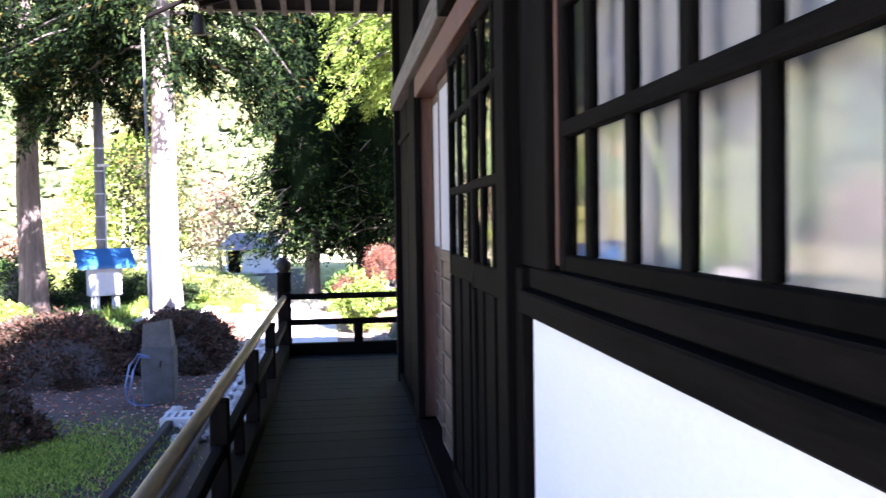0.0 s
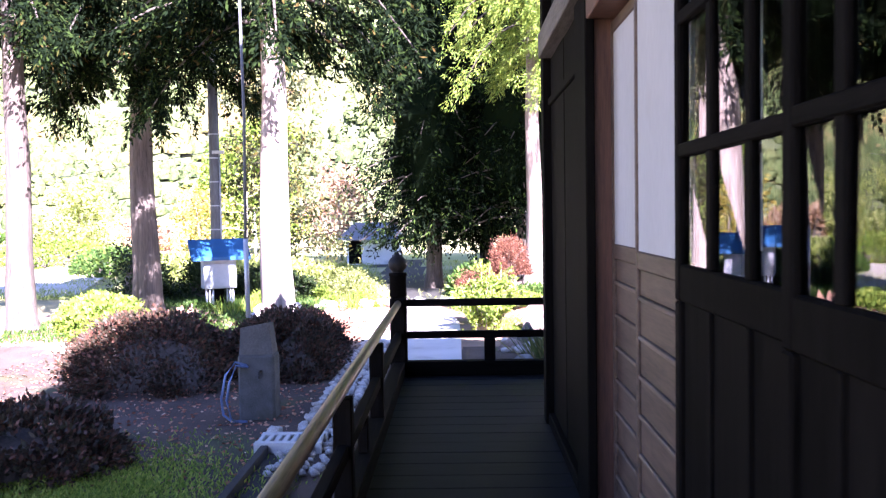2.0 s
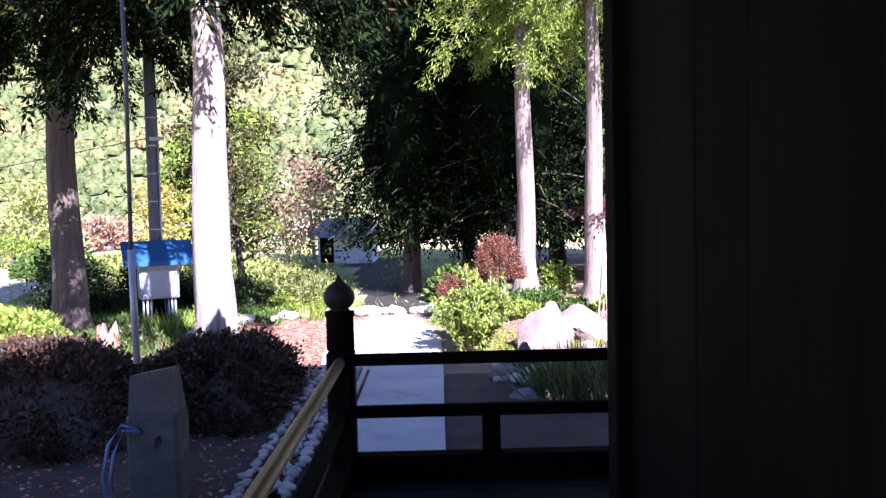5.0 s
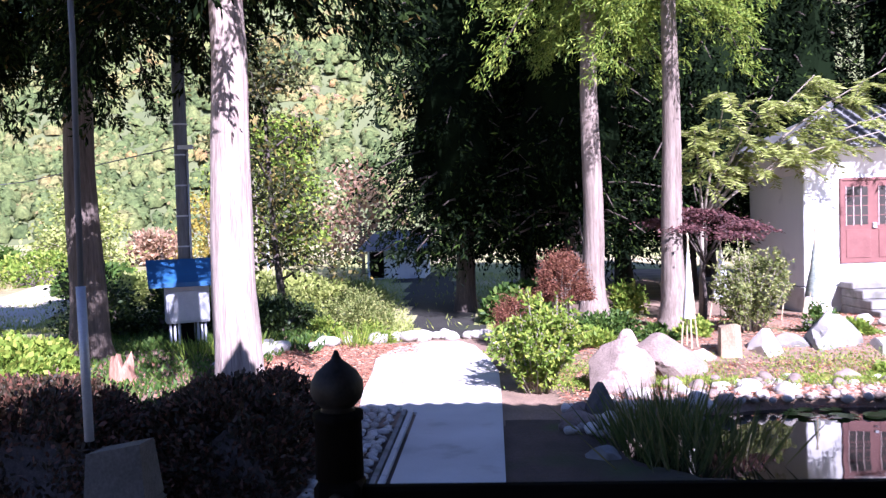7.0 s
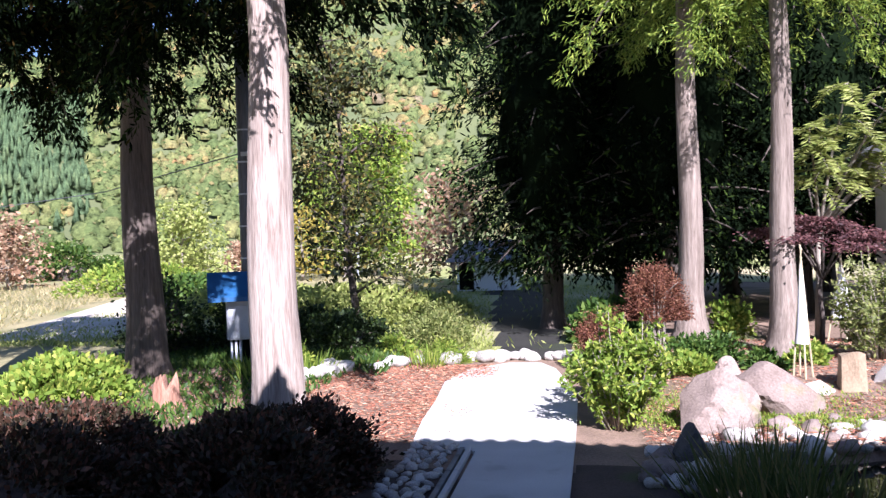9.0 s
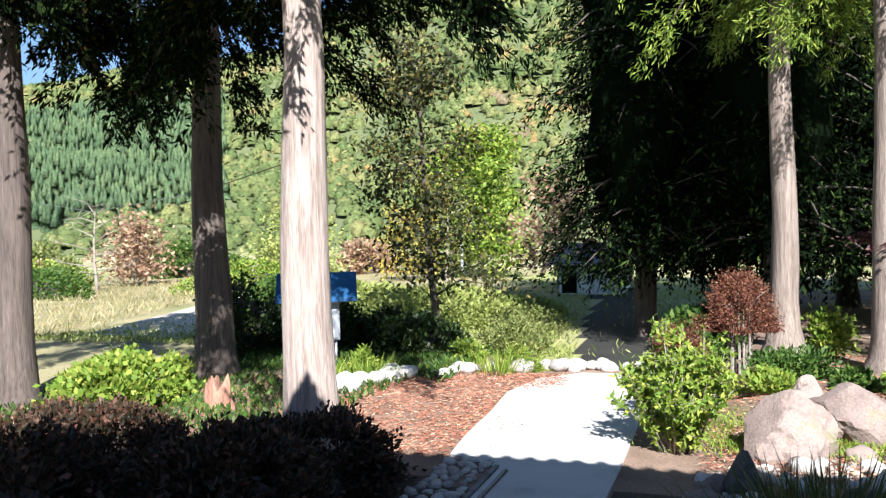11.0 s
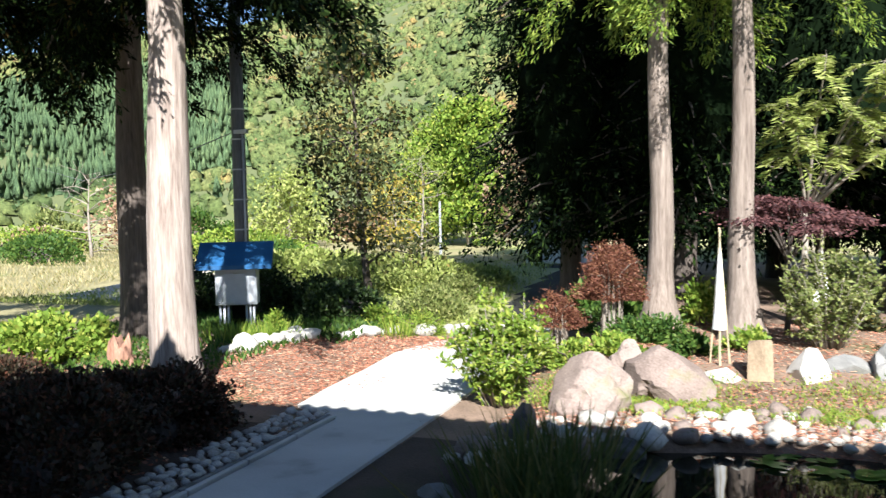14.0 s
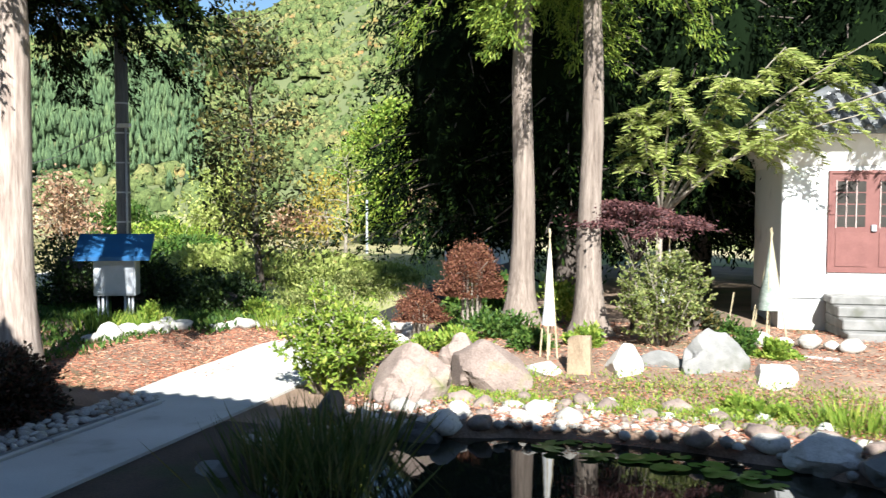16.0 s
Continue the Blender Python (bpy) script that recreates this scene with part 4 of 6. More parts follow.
def sprig_bush(label, x, y, rx, ry, h, material, stems, per, length, width, seed, bark=None, low=0.15):
    """A loose bush: slender stems fanning out of the ground, side twigs, leaves in pairs along them."""
    g, r = np.random.default_rng(seed), random.Random(seed)
    t = thing("leafy_bush", label, "bush", (x, y, ground_z(x, y) - 0.02))
    wood, pts, dirs = Shape(), [], []
    for i in range(stems):
        a, k = i * 2.4 + r.uniform(-0.4, 0.4), math.sqrt((i + 0.5) / stems)
        top = h * (1.05 - 0.55 * k * k) * r.uniform(0.75, 1.12)
        b = Vector((0.22 * rx * k * math.cos(a), 0.22 * ry * k * math.sin(a), 0))
        e = Vector((rx * k * math.cos(a), ry * k * math.sin(a), top))
        m = b.lerp(e, 0.5) + Vector((r.gauss(0, 0.05), r.gauss(0, 0.05), 0.1 * top))
        wood.tube([b, m, e], [0.011, 0.008, 0.003], 5)
        runs = [(m, e), (b.lerp(m, low * 2), m)]
        for q in range(5):
            c = m.lerp(e, r.uniform(0, 0.9)) if q else b.lerp(m, r.uniform(0.4, 1))
            d = c + Vector((r.gauss(0, 0.14), r.gauss(0, 0.14), r.uniform(-0.02, 0.16)))
            wood.tube([c, d], [0.005, 0.002], 4)
            runs.append((c, d))
        for c, d in runs:
            n = per if (d - c).length > 0.25 else per // 2
            u = g.random((n, 1))
            pts.append(np.array(c) * (1 - u) + np.array(d) * u + g.normal(0, 0.012, (n, 3)))
            dirs.append(np.array(d - c) / max((d - c).length, 0.01) * 0.5 + g.normal(0, 0.8, (n, 3)) + (0, 0, -0.1))
    part("branching", wood, bark or BRANCH, t, "", True)
    part("foliage", leaves("foliage", material, np.concatenate(pts), np.concatenate(dirs), length, width, g), material, t)
    return t


for i, (x, y, rx, ry, rz) in enumerate([(-4.5, 14.4, 1.45, 1.15, 1.15), (-2.75, 15.1, 1.05, 0.85, 1.0), (-4.35, 10.2, 0.92, 0.95, 0.68), (-3.1, 16.6, 1.15, 0.8, 0.78), (-5.3, 16.3, 1.4, 1.1, 0.85)] ):
    shrub("azalea_bush", "clipped round azalea bush with dark reddish leaves", "bush", x, y, rx, ry, rz, AZALEA, 15000, 0.07, 0.036, 40 + i, 9, 26, 0.4, "azaleas by the veranda", core=0.55, clumps=120, tuft=0.085)
sprig_bush("bright yellow-green leafy bush beside the path", 0.5, 19.1, 0.72, 0.62, 1.45, GREENLEAF, 40, 26, 0.085, 0.042, 61)
sprig_bush("small green bush at the path's edge", 0.35, 20.6, 0.6, 0.55, 0.85, GREENLEAF, 26, 22, 0.075, 0.038, 62)
shrub("red_shrub", "round red-leaved shrub on pale bare stems", "bush", 1.2, 23.4, 0.56, 0.5, 1.0, REDLEAF, 17000, 0.042, 0.022, 63, 14, 10, 0.3, lift=0.72, core=0, clumps=70, tuft=0.13)
shrub("red_shrub", "low red-leaved shrub on pale bare stems", "bush", 0.3, 23.3, 0.5, 0.4, 0.65, REDLEAF, 8000, 0.042, 0.022, 64, 9, 8, 0.3, lift=0.4, core=0, clumps=50, tuft=0.14)
sprig_bush("olive-green bush behind the boulders", 4.55, 22.6, 0.8, 0.7, 1.6, PALEOLIVE, 44, 26, 0.075, 0.034, 65)
shrub("leafy_bush", "low green plants under the cedars", "bush", 1.9, 22.6, 0.8, 0.4, 0.42, MIDLEAF, 2600, 0.09, 0.045, 66, 9, 14, 0.6, core=0.22, clumps=24, tuft=0.2)
shrub("leafy_bush", "green plants beside the slender cedar", "bush", 2.6, 24.6, 0.5, 0.5, 0.8, GREENLEAF, 1500, 0.11, 0.06, 67, 9, 14, 0.6, core=0.22, clumps=24, tuft=0.2)
shrub("leafy_bush", "green bush beside the shaded trail", "bush", -3.15, 26.0, 0.9, 0.8, 0.72, PALEOLIVE, 5000, 0.085, 0.04, 68, 9, 20, 0.5, core=0.22, clumps=24, tuft=0.2)
shrub("leafy_bush", "green bush along the shaded trail", "bush", -3.7, 29.2, 0.8, 0.9, 0.7, PALEOLIVE, 4500, 0.085, 0.04, 69, 9, 20, 0.5, core=0.22, clumps=24, tuft=0.2)
shrub("leafy_bush", "yellow-green tuft by the border stones", "bush", -2.6, 24.2, 0.45, 0.4, 0.5, GREENLEAF, 2000, 0.1, 0.02, 70, 9, 14, 0.6, core=0.22, clumps=24, tuft=0.2)
shrub("ground_cover", "low broad-leaved bright green ground cover", "plant", -7.5, 19.5, 2.2, 0.9, 0.7, GREENLEAF, 12000, 0.1, 0.072, 71, 9, 24, 0.4, core=0.3, clumps=60, tuft=0.1)
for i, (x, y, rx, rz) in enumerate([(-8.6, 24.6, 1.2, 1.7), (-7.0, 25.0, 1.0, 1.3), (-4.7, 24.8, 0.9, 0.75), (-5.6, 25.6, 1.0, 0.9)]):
    shrub("shaded_shrub", "dense green shrub behind the meter box, shade put into its leaf colour", "bush", x, y, rx, 0.8, rz, SHADELEAF, 5000, 0.1, 0.06, 80 + i, 9, 20, 0.4, core=0.55, clumps=40)


def open_tree(name, label, x, y, h, crown, material, n, length, width, seed, bark, r0=0.09, levels=9, lean=(0, 0), dirs_out=0.4, clump=0.35, low=0.3, flat=0.7):
    """A slender open tree: forked limbs with leaf clumps along them. crown: radius x, y."""
    g, r = np.random.default_rng(seed), random.Random(seed)
    t = thing(name, label, "tree", (x, y, ground_z(x, y) - 0.03))
    s, tips = Shape(), []
    top = Vector((lean[0] * h, lean[1] * h, h))
    spine = [Vector((lean[0] * h * f + 0.06 * math.sin(5 * f + seed), lean[1] * h * f + 0.05 * math.cos(4 * f + seed), h * f)) for f in (0, 0.15, 0.35, 0.6, 0.85, 1.0)]
    s.tube(spine, [r0, r0 * 0.85, r0 * 0.7, r0 * 0.5, r0 * 0.3, r0 * 0.12], 8)
    for i in range(levels):
        f = low + (1 - low) * (i + r.random()) / levels
        a = i * 2.4 + r.uniform(-0.5, 0.5)
        q = f * 5
        b = spine[min(4, int(q))].lerp(spine[min(4, int(q)) + 1], q - min(4, int(q)))
        k = (1.15 - 0.6 * f) * r.uniform(0.7, 1.1)
        e = b + Vector((math.cos(a) * crown[0] * k, math.sin(a) * crown[1] * k, h * 0.12 * r.uniform(0.2, 1.4)))
        m = b.lerp(e, 0.5) + Vector((0, 0, 0.06 * h * r.uniform(-0.3, 0.7)))
        s.tube([b, m, e], [r0 * 0.35, r0 * 0.22, r0 * 0.08], 5)
        for j in range(4):
            c = b.lerp(m, r.random()) if j == 0 else m.lerp(e, r.random())
            e2 = c + Vector((r.gauss(0, 0.3), r.gauss(0, 0.3), r.gauss(0.1, 0.2))) * crown[0] * 0.8
            s.tube([c, e2], [r0 * 0.14, r0 * 0.04], 4)
            tips += [e2, c.lerp(e2, 0.55)]
        tips.append(e)
    part("trunk", s, bark, t, "", True)
    if n:
        tp = np.array([tuple(p) for p in tips])
        c = tp[g.integers(0, len(tp), n)] + g.normal(0, clump, (n, 3)) * (1, 1, flat)
        part("crown", leaves("crown", material, c, g.normal(0, 1, (n, 3)) + (0, 0, -dirs_out), length, width, g), material, t)
    return t


open_tree("slender_tree", "slender tree with dark olive autumn leaves", -5.15, 27.2, 6.2, (1.5, 1.2), OLIVELEAF, 5200, 0.14, 0.08, 91, BARKDARK, 0.11, 16, (-0.08, 0), 0.6, 0.32, 0.22)
open_tree("bare_tree", "pale bare-branched tree in the meadow", -10.6, 44.0, 4.2, (1.6, 1.4), FEATHERLEAF, 1500, 0.1, 0.05, 92, BRANCH, 0.1, 16, (0, 0), 0.4, 0.4, 0.2)


def maple(x, y):
    """A low maple: a forked stem under flat leaf layers that reach outwards."""
    g, r = np.random.default_rng(93), random.Random(93)
    t = thing("maple_tree", "small spreading purple-leaved maple", "tree", (x, y, ground_z(x, y) - 0.03))
    s, pts, dirs = Shape(), [], []
    s.tube([(0, 0, 0), (0.03, 0.01, 0.5), (-0.02, 0, 1.0), (0.04, 0, 1.35)], [0.05, 0.042, 0.036, 0.028], 8)
    for i in range(13):
        a = i * 2.4
        reach = r.uniform(0.3, 1.0)
        h = 2.5 - 0.62 * reach + r.uniform(-0.12, 0.1)
        e = Vector((math.cos(a) * reach, math.sin(a) * 0.75 * reach, h))
        m = Vector((e.x * 0.4, e.y * 0.4, 1.5 + 0.5 * (h - 1.5)))
        s.tube([(0.03, 0, 1.2), m, e], [0.022, 0.014, 0.005], 5)
        n = 480
        q = g.normal(0, 1, (n, 3)) * (0.2, 0.18, 0.035)
        q[:, 2] -= 0.35 * (q[:, 0] ** 2 + q[:, 1] ** 2)
        pts.append(q + np.array(e))
        dirs.append(q * (3, 3, 0) + g.normal(0, 0.6, (n, 3)) * (1, 1, 0.5) + (0, 0, -0.45))
    part("trunk", s, BARKDARK, t, "", True)
    part("crown", leaves("crown", MAPLELEAF, np.concatenate(pts), np.concatenate(dirs), 0.07, 0.034, g), MAPLELEAF, t, "flat layers of purple leaves")


maple(4.0, 23.75)


def feathery_tree(x, y):
    """Arching pale limbs with drooping fronds, each a rib with narrow leaflets on both sides."""
    g, r = np.random.default_rng(94), random.Random(94)
    z = ground_z(x, y)
    t = thing("feathery_tree", "tree with pale feathery leaves beside the storehouse", "tree", (x, y, z - 0.03))
    s, pts, dirs = Shape(), [], []
    fork = Vector((0.05, 0, 2.0))
    s.tube([(0, 0, 0), (0.02, 0, 1.0), fork], [0.075, 0.06, 0.05], 8)
    for ex, ey, ez in ((3.7, -0.9, 5.1), (3.2, -1.2, 3.7), (2.1, -0.8, 4.9), (1.2, -1.0, 4.5), (-0.3, -0.9, 3.9), (0.9, -0.4, 3.7), (2.9, -0.5, 4.4), (4.3, -1.0, 4.3), (0.3, -1.1, 4.6)):
        e = Vector((ex, ey, ez))
        line = []
        for k in range(7):
            f = k / 6
            p = fork.lerp(e, f)
            line.append(p + Vector((0, 0, 0.55 * math.sin(math.pi * f ** 0.8) * (0.3 + 0.12 * abs(ex)))))
        s.tube(line, [0.036 * (1 - 0.13 * k) for k in range(7)], 6)
        for k in range(16):
            f = r.uniform(0.35, 1.0) * 6
            j = min(5, int(f))
            c = line[j].lerp(line[j + 1], f - j)
            a = math.atan2(e.y, e.x) + r.gauss(0, 0.9)
            L = r.uniform(0.4, 0.75)
            rise = r.uniform(-0.1, 0.45)
            n = 30
            u = np.linspace(0.1, 1, n)
            rib = np.stack([c.x + math.cos(a) * L * u, c.y + math.sin(a) * L * u, c.z + rise * L * u - 0.6 * L * u ** 2], 1)
            s.tube([tuple(c), tuple(rib[n // 2]), tuple(rib[-1])], [0.007, 0.005, 0.002], 4)
            for side in (-1, 1):
                pts.append(rib + g.normal(0, 0.012, (n, 3)))
                d = np.array((-math.sin(a) * side, math.cos(a) * side, -0.35)) + 0.7 * np.array((math.cos(a), math.sin(a), 0))
                dirs.append(d + g.normal(0, 0.25, (n, 3)))
    part("trunk", s, BRANCH, t, "", True)
    part("crown", leaves("crown", FEATHERLEAF, np.concatenate(pts), np.concatenate(dirs), 0.17, 0.03, g), FEATHERLEAF, t, "drooping pale feathery fronds")


feathery_tree(4.3, 25.2)
for i, (x, y, rx, rz, m) in enumerate([(3.4, 22.2, 0.35, 0.35, GREENLEAF), (5.6, 22.3, 0.4, 0.5, MIDLEAF), (5.0, 24.2, 0.5, 0.8, OLIVELEAF), (2.7, 21.6, 0.3, 0.3, MIDLEAF), (0.9, 21.6, 0.45, 0.4, GREENLEAF), (1.6, 21.4, 0.4, 0.3, GREENLEAF), (-3.6, 24.3, 0.35, 0.45, GREENLEAF), (-5.0, 22.6, 0.3, 0.45, GREENLEAF), (6.2, 22.0, 0.3, 0.3, GREENLEAF), (0.6, 25.5, 0.6, 0.7, MIDLEAF), (5.9, 19.6, 0.4, 0.25, GREENLEAF)]):
    shrub("low_plant", "low green plant on the leaf-strewn bed", "plant", x, y, rx, rx, rz, m, 1300, 0.09, 0.045, 140 + i, 5, 10, 0.6, "low plants", core=0.2, clumps=16)
shrub("leafy_bush", "pale green leafy plants at the meadow's edge", "bush", -5.0, 31.0, 1.8, 0.9, 0.8, FEATHERLEAF, 4500, 0.12, 0.07, 161, 7, 14, 0.5, core=0.3, clumps=40)
shrub("leafy_bush", "pale green leafy plants in the sunny meadow", "bush", -7.6, 31.6, 1.9, 0.9, 0.8, FEATHERLEAF, 3500, 0.14, 0.08, 162, 7, 14, 0.5, core=0.3, clumps=40)

# ---- stones ----
srng = random.Random(9)
STONES = [Shape().rock((0, 0, 0), (1, srng.uniform(0.7, 1.0), srng.uniform(0.5, 0.75)), srng, 0.3, 2).mesh("stone", STONE, True) for _ in range(10)]
PEBBLES = [Shape().rock((0, 0, 0), (1, srng.uniform(0.6, 0.9), srng.uniform(0.35, 0.6)), srng, 0.3, 1).mesh("pebble", STONE, True) for _ in range(8)]
BROWNSTONES = [Shape().rock((0, 0, 0), (1, srng.uniform(0.7, 1.0), srng.uniform(0.5, 0.75)), srng, 0.35, 2).mesh("stone", BOULDER, True) for _ in range(6)]


def stone(mesh, x, y, r, label, group, dz=0.35):
    ob = new("garden_stone", mesh)
    ob.matrix_basis = pose(x, y, max(ground_z(x, y), -1.2) + r * dz, srng.uniform(-12, 12), srng.uniform(-12, 12), srng.uniform(0, 360)) @ Matrix.Diagonal((r, r, r, 1))
    return tagged(ob, label, "stone", group)


# the pond's far shore, heaped up to the boulders
placed = []
for _ in range(4200):
    a = radians(srng.uniform(-12, 176))
    k = srng.random()
    x, y = 4.3 + (3.15 + 1.0 * k) * math.cos(a), 16.4 + (1.8 + 1.35 * k) * math.sin(a)
    r = srng.choice((0.06, 0.07, 0.09, 0.11, 0.13, 0.17, 0.21)) * srng.uniform(0.85, 1.2)
    if y < 16.2 or x < 0.7 or any(math.hypot(x - p, y - q) < 0.74 * (r + s) for p, q, s in placed):
        continue
    placed.append((x, y, r))
    if len(placed) > 480:
        break
small = Shape()
for x, y, r in placed:
    if r < 0.1:
        small.rock((x, y, max(ground_z(x, y), -1.2) + 0.35 * r), (r, r * srng.uniform(0.7, 1), r * srng.uniform(0.5, 0.8)), srng, 0.3, 1)
        continue
    brown = srng.random() < 0.5
    stone(srng.choice(BROWNSTONES if brown else STONES), x, y, r, "rounded brown stone on the pond's edge" if brown else "rounded pale stone on the pond's edge", "stones round the pond")
solid("shore_pebbles", small, STONE, "small pale stones strewn along the pond's shore", "stones", "stuff", "", True)
# border stones of the leaf-strewn bed
line = [(-4.55, 20.6), (-4.35, 21.6), (-3.9, 22.7), (-3.2, 23.6), (-2.3, 24.3), (-1.6, 24.5), (-0.8, 24.6), (-0.1, 24.2), (0.1, 23.0)]
for i in range(38):
    f = i / 37 * (len(line) - 1)
    j = min(len(line) - 2, int(f))
    x = line[j][0] + (line[j + 1][0] - line[j][0]) * (f - j) + srng.gauss(0, 0.1)
    y = line[j][1] + (line[j + 1][1] - line[j][1]) * (f - j) + srng.gauss(0, 0.1)
    stone(srng.choice(STONES), x, y, srng.uniform(0.1, 0.28), "whitish rounded border stone beside the path", "border stones", 0.4)
# white river stones between hedge and kerb
strip = thing("stone_strip", "strip of white river stones beside the kerb", "stones")
cells = [(x, y) for y in np.arange(9.9, 18.1, 0.135) for x in (-1.44, -1.58, -1.72, -1.86)]
for x, y in cells:
    x, y = x + srng.gauss(0, 0.02), y + srng.gauss(0, 0.02)
    ob = part("stone", srng.choice(PEBBLES), STONE, strip)
    r = srng.uniform(0.06, 0.1)
    ob.matrix_basis = pose(x, y, -1.0 + r * 0.35, srng.uniform(-20, 20), srng.uniform(-20, 20), srng.uniform(0, 360)) @ Matrix.Diagonal((r, r, r, 1))


def boulder(x, y, sx, sy, sz, label, seed, material=None, z=None, cuts=4, rough=0.4):
    r = random.Random(seed)
    s = Shape().rock((0, 0, 0), (sx, sy, sz), r, rough, cuts)
    ob = solid("boulder", s, material or BOULDER, label, "boulder", "", "boulders behind the pond", False)
    ob.matrix_basis = pose(x, y, (ground_z(x, y) if z is None else z) + sz * 0.35)
    return ob


boulder(1.6, 19.05, 0.55, 0.45, 0.52, "large pinkish grey angular boulder", 3, z=-0.95)
boulder(2.5, 19.9, 0.62, 0.45, 0.42, "broad brown sloping boulder", 5, z=-0.88)
boulder(1.95, 20.3, 0.3, 0.3, 0.38, "small brown boulder between larger ones", 15, z=-0.85)
boulder(4.2, 20.65, 0.34, 0.32, 0.36, "pale rounded boulder beside the stone post", 7, STONE, -0.9)
boulder(4.7, 20.95, 0.33, 0.28, 0.3, "grey low boulder beside the bush", 8, GREYSTONE, -0.86)
boulder(5.35, 21.0, 0.55, 0.45, 0.56, "large grey lichen-covered boulder", 10, GREYSTONE, -0.92)
boulder(3.1, 20.5, 0.3, 0.22, 0.14, "flat white stone slab", 11, STONE, -0.85)
boulder(6.1, 20.6, 0.34, 0.3, 0.26, "pale rounded boulder below the stone ledge", 12, STONE, -0.85)
ledge = thing("stone_ledge", "long pale stone slabs laid end to end", "ledge")
for i, (x, w, d, z) in enumerate([(5.75, 0.62, 0.8, -0.73), (6.4, 0.72, 0.95, -0.71), (7.15, 0.66, 0.9, -0.74), (7.84, 0.75, 0.85, -0.72), (8.62, 0.7, 0.9, -0.73)]):
    part("slab", Shape().box(x, x + w, 21.45 + 0.06 * (i % 2), 21.45 + d, -1.0, z, 0.035), CONCRETE, ledge)
for x, y, r in ((5.75, 23.0, 0.17), (6.05, 23.1, 0.2), (6.4, 23.05, 0.18), (6.75, 23.1, 0.2), (7.05, 22.95, 0.15), (7.3, 22.8, 0.2)):
    stone(srng.choice(STONES), x, y, r, "pale rounded stone of the low bank", "bank stones", 0.5)
boulder(1.2, 17.65, 0.24, 0.22, 0.34, "dark upright stone by the reeds", 26, DARKSTONE, -1.02)
boulder(2.3, 17.75, 0.3, 0.2, 0.16, "dark stone at the water's edge", 16, DARKSTONE, -1.12)
boulder(7.1, 17.6, 0.45, 0.3, 0.22, "grey rounded boulder at the pond's edge", 17, GREYSTONE, -1.0)
boulder(6.4, 17.9, 0.34, 0.3, 0.24, "pale rounded boulder at the pond's edge", 18, STONE, -1.0)
boulder(1.0, 15.6, 0.17, 0.15, 0.13, "grey stone among the reeds", 19, GREYSTONE, -1.0)
post_stone = thing("stone_post", "short square tan stone post", "post", (3.6, 20.55, -0.9))
part("shaft", Shape().add([(-0.16, -0.12, 0), (0.17, -0.13, 0), (0.16, 0.13, 0), (-0.17, 0.12, 0), (-0.15, -0.1, 0.56), (-0.02, -0.12, 0.63), (0.15, -0.1, 0.6), (0.14, 0.11, 0.6), (-0.14, 0.1, 0.58)],
                          [(3, 2, 1, 0), (0, 1, 6, 5, 4), (1, 2, 7, 6), (2, 3, 8, 7), (3, 0, 4, 8), (4, 5, 6, 7, 8)]), surface("tan_stone", (0.2, 0.145, 0.095), (0.42, 0.32, 0.22), 0.85, (4, 4, 2), 50, 0.5, 0.01), post_stone)

# ---- the pond ----
s = Shape()
ring = [(4.3 + 3.2 * math.cos(2 * math.pi * k / 64), 16.4 + 1.82 * math.sin(2 * math.pi * k / 64), -1.1) for k in range(64)]
s.add(ring, [tuple(range(64))])
tagged(new("water", s.mesh("water", WATER)), "dark still pond water with reflections", "water", "", "structure")
lrng = np.random.default_rng(5)
pad = Shape().add([(0, 0, 0)] + [(math.cos(radians(a)), math.sin(radians(a)), 0.02) for a in range(15, 346, 22)], [tuple(range(16))]).mesh("lily_pad", LILY)
for k in range(46):
    f = lrng.random()
    x, y = 3.7 + 2.3 * f + lrng.normal(0, 0.14), 17.95 - 0.55 * f + lrng.normal(0, 0.13)
    ob = new("lily_pad", pad)
    r = lrng.uniform(0.06, 0.13)
    ob.matrix_basis = pose(x, y, -1.094 + 0.0006 * k, lrng.uniform(-3, 3), lrng.uniform(-3, 3), lrng.uniform(0, 360)) @ Matrix.Diagonal((r, r, r, 1))
    tagged(ob, "round green lily pad floating on the pond", "lily pad", "lily pads")


def reed_clump(x, y, n, h, spread, label, seed, material=None):
    g = np.random.default_rng(seed)
    t = thing("reed_clump", label, "reeds", (x, y, max(ground_z(x, y), -1.12) - 0.02))
    base = np.concatenate([g.normal(0, spread, (n, 2)), np.zeros((n, 1))], 1)
    lean = np.concatenate([base[:, :2] * 0.9 / max(spread, 0.01) * 0.35 + g.normal(0, 0.18, (n, 2)), np.ones((n, 1))], 1)
    part("foliage", leaves("foliage", material or REED, base, lean, h, 0.022, g), REED, t)
    return t


for i, (x, y) in enumerate([(1.6, 16.5), (1.9, 16.1), (2.2, 15.7), (1.7, 15.5), (1.9, 16.9), (1.45, 16.0)]):
    reed_clump(x, y, 100, 0.68, 0.2, "clump of long green reed blades by the pond", 200 + i)
for i, (x, y) in enumerate([(-4.6, 21.9), (-5.3, 21.6), (-2.9, 23.6), (6.9, 19.2), (7.4, 19.1)]):
    reed_clump(x, y, 120, 0.4, 0.2, "tuft of yellow-green grass", 220 + i, GREENLEAF)


